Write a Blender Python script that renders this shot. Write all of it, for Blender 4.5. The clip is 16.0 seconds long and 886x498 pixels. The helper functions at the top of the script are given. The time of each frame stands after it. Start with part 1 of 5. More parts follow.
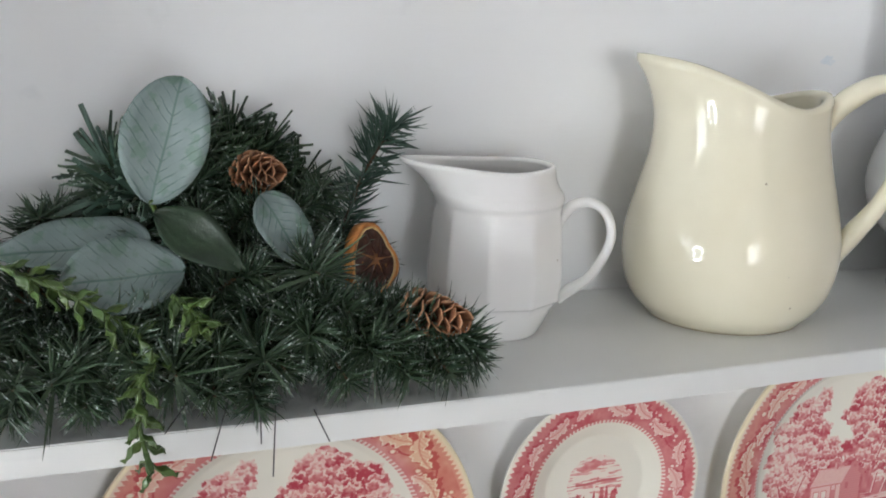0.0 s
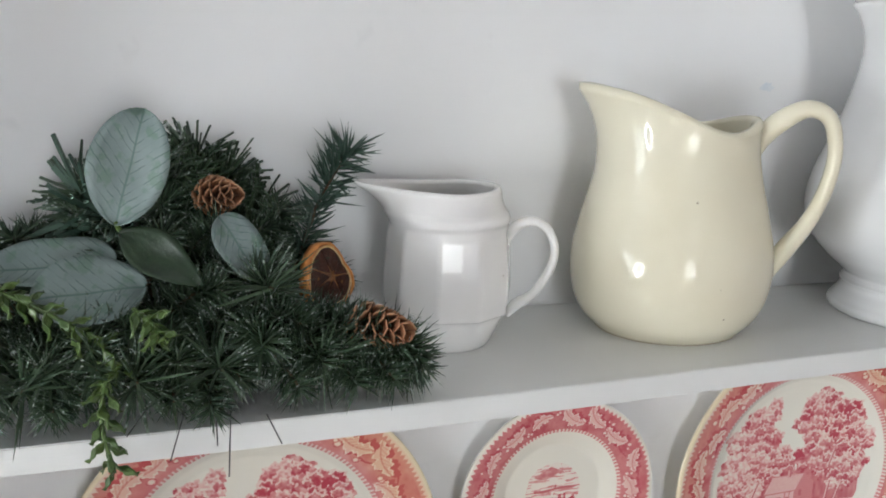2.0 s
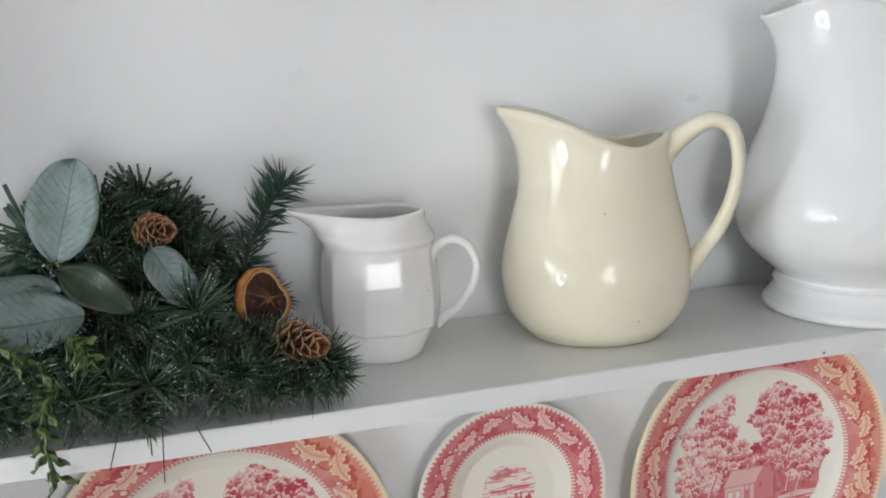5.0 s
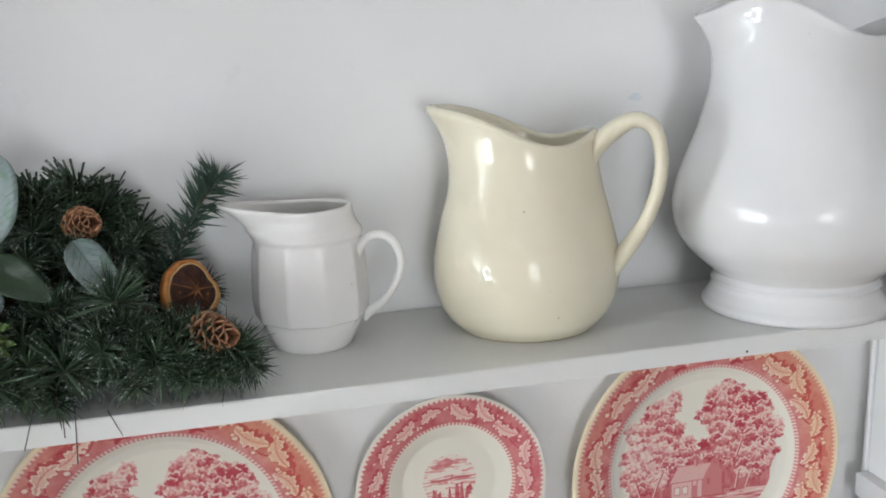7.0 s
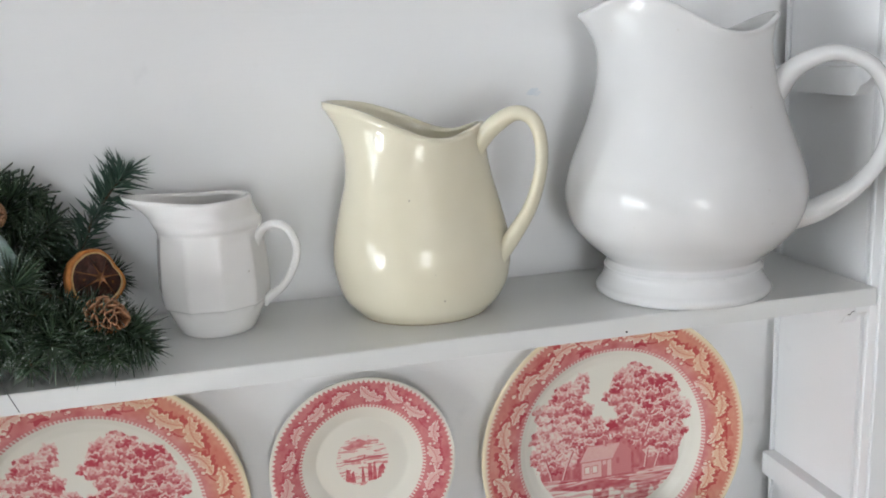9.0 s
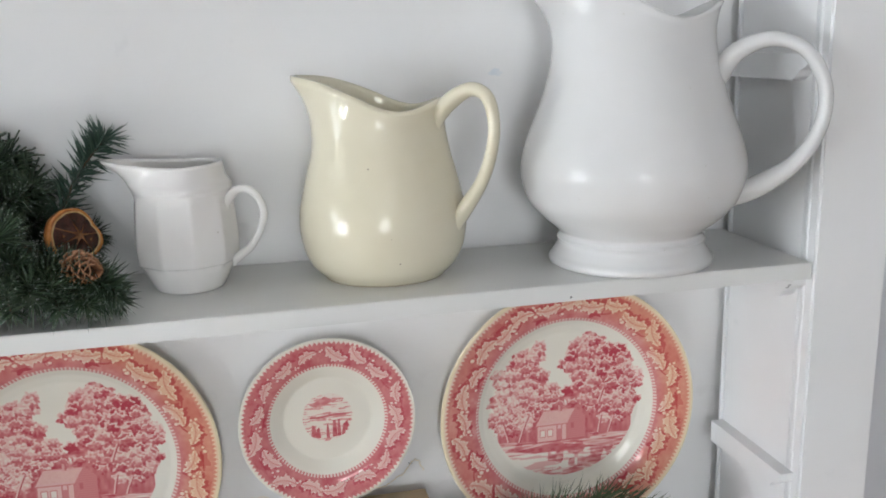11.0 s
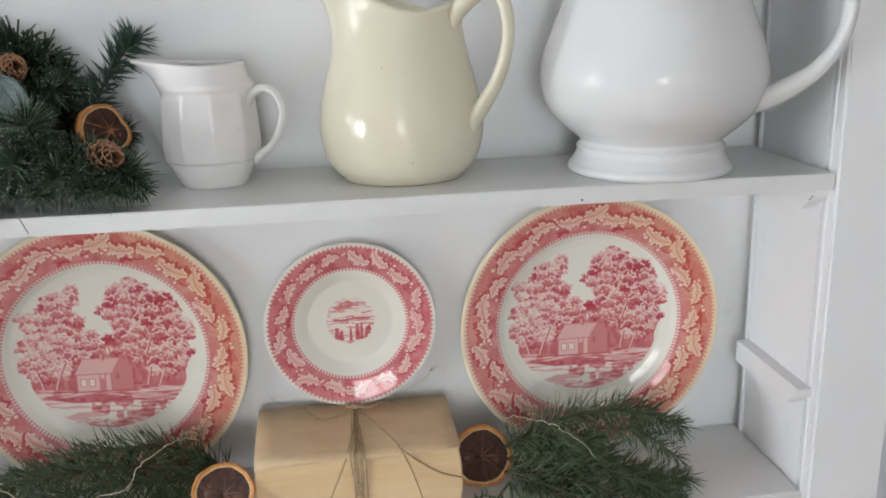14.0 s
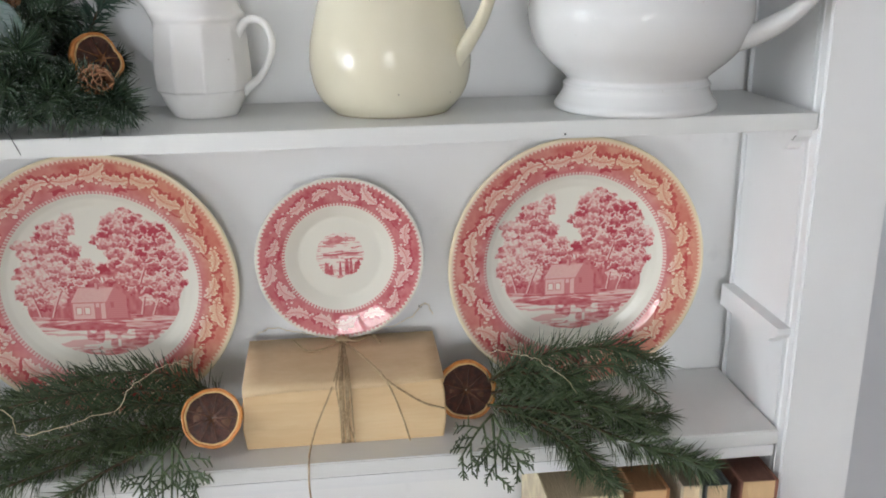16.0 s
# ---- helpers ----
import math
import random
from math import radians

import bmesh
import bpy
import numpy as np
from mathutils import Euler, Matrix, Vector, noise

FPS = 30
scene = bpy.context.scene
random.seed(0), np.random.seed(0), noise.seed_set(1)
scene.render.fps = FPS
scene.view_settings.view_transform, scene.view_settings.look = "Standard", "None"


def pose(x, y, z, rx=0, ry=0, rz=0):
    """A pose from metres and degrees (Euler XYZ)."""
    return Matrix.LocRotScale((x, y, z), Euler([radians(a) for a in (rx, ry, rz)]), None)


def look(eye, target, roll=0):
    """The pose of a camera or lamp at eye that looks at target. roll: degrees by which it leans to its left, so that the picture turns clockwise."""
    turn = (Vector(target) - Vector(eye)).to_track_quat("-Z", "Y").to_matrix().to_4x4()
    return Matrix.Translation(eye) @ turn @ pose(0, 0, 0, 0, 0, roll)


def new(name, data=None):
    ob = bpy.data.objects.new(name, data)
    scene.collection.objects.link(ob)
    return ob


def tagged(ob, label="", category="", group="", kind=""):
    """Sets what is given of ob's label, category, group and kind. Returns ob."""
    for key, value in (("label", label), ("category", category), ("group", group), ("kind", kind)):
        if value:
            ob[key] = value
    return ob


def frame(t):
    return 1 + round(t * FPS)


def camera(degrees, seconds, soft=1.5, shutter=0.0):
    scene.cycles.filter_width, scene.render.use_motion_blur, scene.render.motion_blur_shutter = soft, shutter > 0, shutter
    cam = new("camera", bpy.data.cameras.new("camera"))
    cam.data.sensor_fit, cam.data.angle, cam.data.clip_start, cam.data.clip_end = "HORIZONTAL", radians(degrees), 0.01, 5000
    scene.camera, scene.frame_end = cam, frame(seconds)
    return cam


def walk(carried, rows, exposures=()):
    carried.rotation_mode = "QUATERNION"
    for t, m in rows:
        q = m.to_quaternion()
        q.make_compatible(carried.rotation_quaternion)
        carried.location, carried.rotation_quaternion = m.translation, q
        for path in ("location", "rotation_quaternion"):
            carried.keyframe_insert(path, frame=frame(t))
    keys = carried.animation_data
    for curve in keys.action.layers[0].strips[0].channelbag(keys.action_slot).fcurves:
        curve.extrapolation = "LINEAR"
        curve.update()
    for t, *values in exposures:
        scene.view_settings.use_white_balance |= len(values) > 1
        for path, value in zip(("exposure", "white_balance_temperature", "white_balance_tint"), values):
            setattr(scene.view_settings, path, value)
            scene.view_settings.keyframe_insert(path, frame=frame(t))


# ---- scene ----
# ---- camera and its way ----
cam = camera(52.0, 16.0, soft=1.85)
PATH = [
    (0, (-0.7034, -0.5133, 1.6830), (-0.3790, 0.3978, 1.4285), 1.96),
    (0.5, (-0.7042, -0.5277, 1.6846), (-0.3812, 0.3855, 1.4363), 1.64),
    (1, (-0.7044, -0.5384, 1.6857), (-0.3817, 0.3773, 1.4461), 1.58),
    (1.5, (-0.6970, -0.5465, 1.6864), (-0.3689, 0.3691, 1.4541), 1.83),
    (2, (-0.6882, -0.5559, 1.6884), (-0.3625, 0.3616, 1.4601), 1.49),
    (2.5, (-0.6818, -0.5637, 1.6907), (-0.3568, 0.3545, 1.4644), 1.08),
    (3, (-0.6732, -0.5735, 1.6937), (-0.3489, 0.3461, 1.4720), 0.53),
    (3.5, (-0.6607, -0.5842, 1.6984), (-0.3429, 0.3382, 1.4791), 0.01),
    (4, (-0.6504, -0.5995, 1.7016), (-0.3487, 0.3293, 1.4865), -0.88),
    (6.5, (-0.5718, -0.6472, 1.7015), (-0.3337, 0.2997, 1.4857), -2.16),
    (7, (-0.5527, -0.6572, 1.7056), (-0.3258, 0.2908, 1.4825), -1.93),
    (7.5, (-0.5391, -0.6732, 1.7025), (-0.3238, 0.2778, 1.4805), -2.32),
    (8, (-0.5162, -0.6933, 1.7000), (-0.3149, 0.2618, 1.4823), -2.55),
    (8.5, (-0.4958, -0.7029, 1.6975), (-0.2832, 0.2496, 1.4796), -2.54),
    (9, (-0.4848, -0.7113, 1.7009), (-0.2610, 0.2378, 1.4792), -2.52),
    (11.5, (-0.4520, -0.7763, 1.6837), (-0.2426, 0.1727, 1.4479), -0.95),
    (12, (-0.4409, -0.7823, 1.6738), (-0.2468, 0.1683, 1.4316), -0.75),
    (12.5, (-0.4238, -0.7888, 1.6635), (-0.2581, 0.1665, 1.4187), -1.06),
    (13, (-0.4176, -0.7903, 1.6560), (-0.2690, 0.1642, 1.3974), -1.30),
    (13.5, (-0.4161, -0.7962, 1.6530), (-0.2770, 0.1579, 1.3878), -1.35),
    (14, (-0.4135, -0.7996, 1.6483), (-0.2853, 0.1542, 1.3765), -1.43),
    (14.5, (-0.4113, -0.8038, 1.6421), (-0.2862, 0.1486, 1.3641), -1.19),
    (15, (-0.4050, -0.8114, 1.6380), (-0.2778, 0.1389, 1.3538), -0.93),
    (15.5, (-0.4012, -0.8198, 1.6331), (-0.2764, 0.1292, 1.3435), -0.70),
    (16, (-0.3937, -0.8245, 1.6217), (-0.2815, 0.1220, 1.3192), -0.68),
]
EXPOSURE = [(0.0, -0.28), (4.0, -0.31), (9.0, -0.33), (12.0, -0.36), (16.0, -0.28)]
walk(cam, [(t, look(eye, target, roll)) for t, eye, target, roll in PATH], exposures=EXPOSURE)

# ---- world and lights ----
world = bpy.data.worlds.new("sky")
scene.world = world
world.use_nodes = True
sky = world.node_tree.nodes.new("ShaderNodeTexSky")
sky.sky_type, sky.sun_disc = "NISHITA", False
sky.sun_elevation, sky.sun_rotation = radians(25), radians(200)
world.node_tree.links.new(sky.outputs[0], world.node_tree.nodes["Background"].inputs[0])
world.node_tree.nodes["Background"].inputs[1].default_value = 0.1


def area(name, m, w, h, watts, colour):
    data = bpy.data.lights.new(name, "AREA")
    data.shape, data.size, data.size_y, data.energy, data.color = "RECTANGLE", w, h, watts, colour
    ob = new(name, data)
    ob.matrix_world = m
    return ob


# daylight in the two window openings of the room
area("window_daylight_west", look((-3.72, -0.95, 1.5), (0, -0.95, 1.5)), 0.9, 1.2, 46, (0.88, 0.95, 1.0))
area("window_daylight_south", look((-0.75, -4.72, 1.55), (-0.75, 0, 1.55)), 1.0, 1.2, 58, (0.90, 0.955, 1.0))


# ---- materials ----
def material(name, rough=0.5, metal=0.0, coat=0.0):
    m = bpy.data.materials.new(name)
    m.use_nodes = True
    b = m.node_tree.nodes["Principled BSDF"]
    b.inputs["Roughness"].default_value = rough
    b.inputs["Metallic"].default_value = metal
    b.inputs["Coat Weight"].default_value = coat
    b.inputs["Coat Roughness"].default_value = 0.03
    return m, m.node_tree, b


def add(nt, kind, **inputs):
    n = nt.nodes.new(kind)
    for k, v in inputs.items():
        n.inputs[k.replace("_", " ")].default_value = v
    return n


def coords(nt, scale=(1, 1, 1)):
    c, m = nt.nodes.new("ShaderNodeTexCoord"), nt.nodes.new("ShaderNodeMapping")
    m.inputs["Scale"].default_value = scale
    nt.links.new(c.outputs["Object"], m.inputs["Vector"])
    return m.outputs[0]


def noisy(nt, vector, scale, detail=4.0):
    n = add(nt, "ShaderNodeTexNoise", Scale=scale, Detail=detail)
    nt.links.new(vector, n.inputs["Vector"])
    return n.outputs["Fac"]


def ramp(nt, fac, stops):
    r = nt.nodes.new("ShaderNodeValToRGB")
    while len(r.color_ramp.elements) < len(stops):
        r.color_ramp.elements.new(0.5)
    for e, (p, c) in zip(r.color_ramp.elements, stops):
        e.position, e.color = p, (*c, 1)
    nt.links.new(fac, r.inputs[0])
    return r.outputs[0]


def mix(nt, fac, a, b, how="MIX"):
    m = nt.nodes.new("ShaderNodeMix")
    m.data_type, m.blend_type = "RGBA", how
    for sock, v in ((m.inputs[0], fac), (m.inputs[6], a), (m.inputs[7], b)):
        if isinstance(v, (int, float)):
            sock.default_value = v
        elif isinstance(v, tuple):
            sock.default_value = (*v, 1)
        else:
            nt.links.new(v, sock)
    return m.outputs[2]


def fade(nt, value, near, far):
    """1 where value is below near, falling to 0 at far."""
    n = nt.nodes.new("ShaderNodeMapRange")
    n.inputs["From Min"].default_value, n.inputs["From Max"].default_value = near, far
    n.inputs["To Min"].default_value, n.inputs["To Max"].default_value = 1.0, 0.0
    nt.links.new(value, n.inputs["Value"])
    return n.outputs["Result"]


def bump(nt, b, height, strength, distance):
    n = add(nt, "ShaderNodeBump", Strength=strength, Distance=distance)
    nt.links.new(height, n.inputs["Height"])
    nt.links.new(n.outputs[0], b.inputs["Normal"])


def varied(name, dark, light, scale=30, rough=0.5, grain=(1, 1, 1), strength=0.2, distance=0.001, coat=0.0, fine=6, lo=0.35, hi=0.65, spread=0.0, island=0.0):
    """A surface whose colour wanders between two tones at two scales, with fine relief."""
    m, nt, b = material(name, rough, 0, coat)
    v = coords(nt, grain)
    big, small = noisy(nt, v, scale), noisy(nt, v, scale * fine, 6)
    c = ramp(nt, big, [(lo, dark), (hi, light)])
    c = mix(nt, 0.35, c, ramp(nt, small, [(0.3, dark), (0.7, light)]))
    if spread:
        info = nt.nodes.new("ShaderNodeObjectInfo")
        c = mix(nt, spread, c, ramp(nt, info.outputs["Random"], [(0, dark), (1, light)]))
    if island:
        geo = nt.nodes.new("ShaderNodeNewGeometry")
        c = mix(nt, island, c, ramp(nt, geo.outputs["Random Per Island"], [(0, dark), (0.75, tuple((p + q) / 2 for p, q in zip(dark, light))), (1, light)]))
    nt.links.new(c, b.inputs["Base Color"])
    if strength:
        bump(nt, b, small, strength, distance)
    return m


def painted(name, base, dirt, rough):
    """Brushed white paint: long faint brush strokes, small scuffs and dust."""
    m, nt, b = material(name, rough)
    v = coords(nt)
    strokes = noisy(nt, coords(nt, (3, 40, 40)), 8, 5)
    scuff = noisy(nt, v, 38, 8)
    c = mix(nt, ramp(nt, noisy(nt, v, 5), [(0.35, (0, 0, 0)), (0.75, (0.5, 0.5, 0.5))]), base, dirt)
    c = mix(nt, ramp(nt, scuff, [(0.67, (0, 0, 0)), (0.78, (0.28, 0.28, 0.28))]), c, dirt, "MULTIPLY")
    nt.links.new(c, b.inputs["Base Color"])
    bump(nt, b, strokes, 0.25, 0.0006)
    return m


def glazed(name, base, tone, rough=0.012, speck=(0.25, 0.2, 0.15)):
    """Glazed earthenware: soft cloudy tone, a few dark pin specks, glossy coat."""
    m, nt, b = material(name, 0.3, 0, 1.0)
    b.inputs["Coat Roughness"].default_value = rough
    b.inputs["Specular IOR Level"].default_value = 0.0
    v = coords(nt)
    c = ramp(nt, noisy(nt, v, 14, 3), [(0.3, tone), (0.7, base)])
    spots = add(nt, "ShaderNodeTexVoronoi", Scale=42.0)
    nt.links.new(v, spots.inputs["Vector"])
    c = mix(nt, ramp(nt, spots.outputs["Distance"], [(0.022, (0.75, 0.75, 0.75)), (0.034, (0, 0, 0))]), c, speck)
    nt.links.new(c, b.inputs["Base Color"])
    bump(nt, b, noisy(nt, v, 22, 2), 0.05, 0.0015)
    return m


M_WALL = painted("white wall paint", (0.845, 0.845, 0.845), (0.77, 0.77, 0.775), 0.55)
M_HUTCH = painted("white furniture paint", (0.82, 0.825, 0.83), (0.72, 0.73, 0.75), 0.38)
M_SHELF = painted("greyish shelf paint", (0.73, 0.735, 0.725), (0.62, 0.625, 0.61), 0.35)
M_ROOM = painted("pale grey room paint", (0.66, 0.67, 0.70), (0.58, 0.59, 0.63), 0.6)
M_FLOOR = varied("oak floor boards", (0.22, 0.14, 0.08), (0.36, 0.25, 0.15), 6, 0.4, (1, 8, 1))
M_CEIL = painted("ceiling paint", (0.78, 0.78, 0.78), (0.7, 0.7, 0.7), 0.7)
M_CREAM = glazed("cream glaze", (0.74, 0.695, 0.55), (0.70, 0.65, 0.50))
M_WHITE = glazed("white glaze", (0.725, 0.725, 0.725), (0.69, 0.69, 0.69), 0.012, (0.6, 0.58, 0.55))
M_PEARL = glazed("ivory lustre glaze", (0.86, 0.85, 0.83), (0.79, 0.77, 0.755), 0.02, (0.5, 0.45, 0.4))
M_CLAY = varied("unglazed foot", (0.35, 0.28, 0.2), (0.5, 0.42, 0.3), 60, 0.8)
M_NEEDLE = varied("dark green needles", (0.007, 0.02, 0.010), (0.078, 0.13, 0.07), 55, 0.36, spread=0.2, strength=0, island=0.6)
M_NEEDLE2 = varied("fresh green needles", (0.020, 0.038, 0.015), (0.135, 0.19, 0.088), 45, 0.45, spread=0.2, strength=0, island=0.65)


def frosted():
    """Dark green needles flecked with small grains of artificial snow."""
    m, nt, b = material("frost flecked needles", 0.32)
    v = coords(nt)
    geo = nt.nodes.new("ShaderNodeNewGeometry")
    c = ramp(nt, geo.outputs["Random Per Island"], [(0, (0.010, 0.028, 0.016)), (0.7, (0.05, 0.09, 0.055)), (1, (0.12, 0.18, 0.12))])
    c = mix(nt, ramp(nt, noisy(nt, v, 480, 2), [(0.57, (0, 0, 0)), (0.66, (0.9, 0.9, 0.9))]), c, (0.58, 0.63, 0.62))
    nt.links.new(c, b.inputs["Base Color"])
    return m


M_FROST = frosted()
M_FIR = varied("green fir strips", (0.018, 0.05, 0.034), (0.10, 0.17, 0.125), 90, 0.4, strength=0, island=0.6)
M_TWIG = varied("brown twig bark", (0.05, 0.03, 0.02), (0.14, 0.09, 0.05), 150, 0.8)
M_SPRIG = varied("bright green plastic leaves", (0.028, 0.066, 0.016), (0.115, 0.18, 0.045), 60, 0.35, spread=0.4, strength=0)


def woody():
    """Cone scales: dark brown at the root, orange-brown at the worn lip, with fine streaks along them."""
    m, nt, b = material("brown pine cone scales", 0.5)
    v = coords(nt)
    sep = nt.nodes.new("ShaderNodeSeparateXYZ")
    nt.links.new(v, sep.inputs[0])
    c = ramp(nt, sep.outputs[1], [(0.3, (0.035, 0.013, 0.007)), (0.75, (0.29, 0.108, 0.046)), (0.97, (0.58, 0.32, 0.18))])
    streak = noisy(nt, coords(nt, (9, 1.2, 1)), 2.5, 5)
    c = mix(nt, ramp(nt, streak, [(0.4, (0, 0, 0)), (0.75, (0.6, 0.6, 0.6))]), c, (0.09, 0.032, 0.015))
    info = nt.nodes.new("ShaderNodeObjectInfo")
    c = mix(nt, ramp(nt, info.outputs["Random"], [(0, (0, 0, 0)), (1, (0.3, 0.3, 0.3))]), c, (0.40, 0.17, 0.075))
    nt.links.new(c, b.inputs["Base Color"])
    bump(nt, b, streak, 0.3, 0.02)
    return m


M_CONE = woody()
M_PEEL = varied("dried orange peel", (0.42, 0.13, 0.025), (0.74, 0.32, 0.085), 120, 0.45)
M_PITH = varied("dried orange pith", (0.60, 0.36, 0.13), (0.80, 0.60, 0.32), 160, 0.6)
M_MEMBRANE = varied("dried orange membrane", (0.17, 0.06, 0.018), (0.42, 0.19, 0.07), 160, 0.5)
M_WEB = varied("darkened orange membrane", (0.05, 0.016, 0.007), (0.16, 0.07, 0.03), 160, 0.5)
M_PULP = varied("dried orange pulp", (0.02, 0.006, 0.003), (0.10, 0.026, 0.012), 220, 0.5, distance=0.002, strength=0.6)
M_PAPER = varied("tan book paper", (0.66, 0.46, 0.25), (0.73, 0.55, 0.33), 9, 0.75, (1, 2, 7), 0.10, 0.0004)
M_SHEET = varied("greyed paper sheet", (0.62, 0.45, 0.265), (0.70, 0.54, 0.345), 22, 0.75, (1, 2, 2), 0.15, 0.0005)
M_TWINE = varied("jute twine", (0.26, 0.175, 0.09), (0.55, 0.41, 0.25), 300, 0.85, strength=0.5)
M_COPPER = material("copper wire", 0.3, 1.0)[0]
M_COPPER.node_tree.nodes["Principled BSDF"].inputs["Base Color"].default_value = (0.93, 0.80, 0.58, 1)
M_IRON = varied("black wire", (0.01, 0.01, 0.01), (0.04, 0.04, 0.04), 90, 0.5)
M_BLACK = varied("black plastic", (0.015, 0.015, 0.015), (0.04, 0.04, 0.04), 40, 0.4)


def clear(name, rough, tint):
    m, nt, b = material(name, rough)
    b.inputs["Transmission Weight"].default_value = 1.0
    b.inputs["Base Color"].default_value = (*tint, 1)
    return m


M_GLASS = clear("window glass", 0.0, (1, 1, 1))
M_BEAD = clear("clear bead", 0.05, (0.95, 0.97, 1))


def glowing(name, colour, strength):
    m, nt, b = material(name)
    b.inputs["Emission Color"].default_value = (*colour, 1)
    b.inputs["Emission Strength"].default_value = strength
    return m


M_RING = glowing("lit ring diffuser", (0.935, 0.97, 1.0), 98)
M_BULB = glowing("warm bulb", (1, 0.62, 0.3), 40)


def leafy():
    """Dusty eucalyptus: blue-green with darker herring-bone veins drawn along the leaf."""
    m, nt, b = material("dusty eucalyptus leaf", 0.55)
    v = coords(nt)
    sep = nt.nodes.new("ShaderNodeSeparateXYZ")
    nt.links.new(v, sep.inputs[0])
    ax = nt.nodes.new("ShaderNodeMath")
    ax.operation = "ABSOLUTE"
    nt.links.new(sep.outputs[0], ax.inputs[0])
    comb = nt.nodes.new("ShaderNodeMath")
    comb.operation = "MULTIPLY_ADD"
    nt.links.new(ax.outputs[0], comb.inputs[0])
    comb.inputs[1].default_value = -1.05
    nt.links.new(sep.outputs[1], comb.inputs[2])
    wob = nt.nodes.new("ShaderNodeMath")
    wob.operation = "MULTIPLY_ADD"
    nt.links.new(noisy(nt, v, 160, 3), wob.inputs[0])
    wob.inputs[1].default_value = 0.0034
    nt.links.new(comb.outputs[0], wob.inputs[2])
    saw = nt.nodes.new("ShaderNodeMath")
    saw.operation = "PINGPONG"
    nt.links.new(wob.outputs[0], saw.inputs[0])
    saw.inputs[1].default_value = 0.0026
    vein = fade(nt, saw.outputs[0], 0.0001, 0.00055)
    rib = fade(nt, ax.outputs[0], 0.0001, 0.0008)
    keep = ramp(nt, noisy(nt, v, 90, 4), [(0.44, (0.05, 0.05, 0.05)), (0.56, (0.85, 0.85, 0.85))])
    base = ramp(nt, noisy(nt, v, 45, 4), [(0.3, (0.122, 0.166, 0.16)), (0.7, (0.19, 0.238, 0.232))])
    blotch = ramp(nt, noisy(nt, v, 120, 5), [(0.54, (0, 0, 0)), (0.62, (0.65, 0.65, 0.65))])
    c = mix(nt, blotch, base, (0.085, 0.155, 0.11))
    c = mix(nt, mix(nt, 1.0, vein, keep, "MULTIPLY"), c, (0.045, 0.09, 0.07))
    c = mix(nt, rib, c, (0.07, 0.125, 0.105))
    nt.links.new(c, b.inputs["Base Color"])
    bump(nt, b, vein, 0.12, 0.0003)
    return m


M_EUCA = leafy()
M_DARKLEAF = varied("glossy dark leaf", (0.009, 0.025, 0.011), (0.024, 0.052, 0.023), 70, 0.34)


# ---- mesh helpers ----
def mesh_of(name, verts, faces, mats, smooth=True, slots=None):
    me = bpy.data.meshes.new(name)
    me.from_pydata([tuple(v) for v in verts], [], [tuple(f) for f in faces])
    for m in mats if isinstance(mats, (list, tuple)) else [mats]:
        me.materials.append(m)
    if smooth:
        me.polygons.foreach_set("use_smooth", [True] * len(me.polygons))
    if slots is not None:
        me.polygons.foreach_set("material_index", slots)
    me.update()
    return me


def part(name, data, material, parent, label=""):
    """One mesh object under a thing: data is a bmesh or a ready mesh."""
    if isinstance(data, bmesh.types.BMesh):
        me = bpy.data.meshes.new(name)
        data.to_mesh(me)
        data.free()
        me.materials.append(material)
    else:
        me = data
    ob = new(name, me)
    if parent is not None:
        ob.parent = parent
    return tagged(ob, label)


def thing(name, at, label, category, group="", kind=""):
    ob = new(name)
    ob.matrix_world = at if isinstance(at, Matrix) else Matrix.Translation(at)
    ob.empty_display_size = 0.02
    return tagged(ob, label, category, group, kind)


def box(x0, x1, y0, y1, z0, z1, bevel=0.0, bm=None):
    bm = bm or bmesh.new()
    made = bmesh.ops.create_cube(bm, size=1.0)
    bmesh.ops.transform(bm, verts=made["verts"], matrix=Matrix.Translation(((x0 + x1) / 2, (y0 + y1) / 2, (z0 + z1) / 2)) @ Matrix.Diagonal((x1 - x0, y1 - y0, z1 - z0, 1)))
    if bevel:
        edges = list({e for v in made["verts"] for e in v.link_edges})
        bmesh.ops.bevel(bm, geom=edges, offset=bevel, segments=2, affect="EDGES")
    return bm


def spline(pts, n):
    """Catmull-Rom through pts, n points a stretch."""
    p = [Vector(q) for q in pts]
    p = [2 * p[0] - p[1]] + p + [2 * p[-1] - p[-2]]
    out = []
    for a, b, c, d in zip(p, p[1:], p[2:], p[3:]):
        for k in range(n):
            t = k / n
            out.append(0.5 * (2 * b + (c - a) * t + (2 * a - 5 * b + 4 * c - d) * t * t + (3 * b - a - 3 * c + d) * t ** 3))
    return out + [p[-2]]


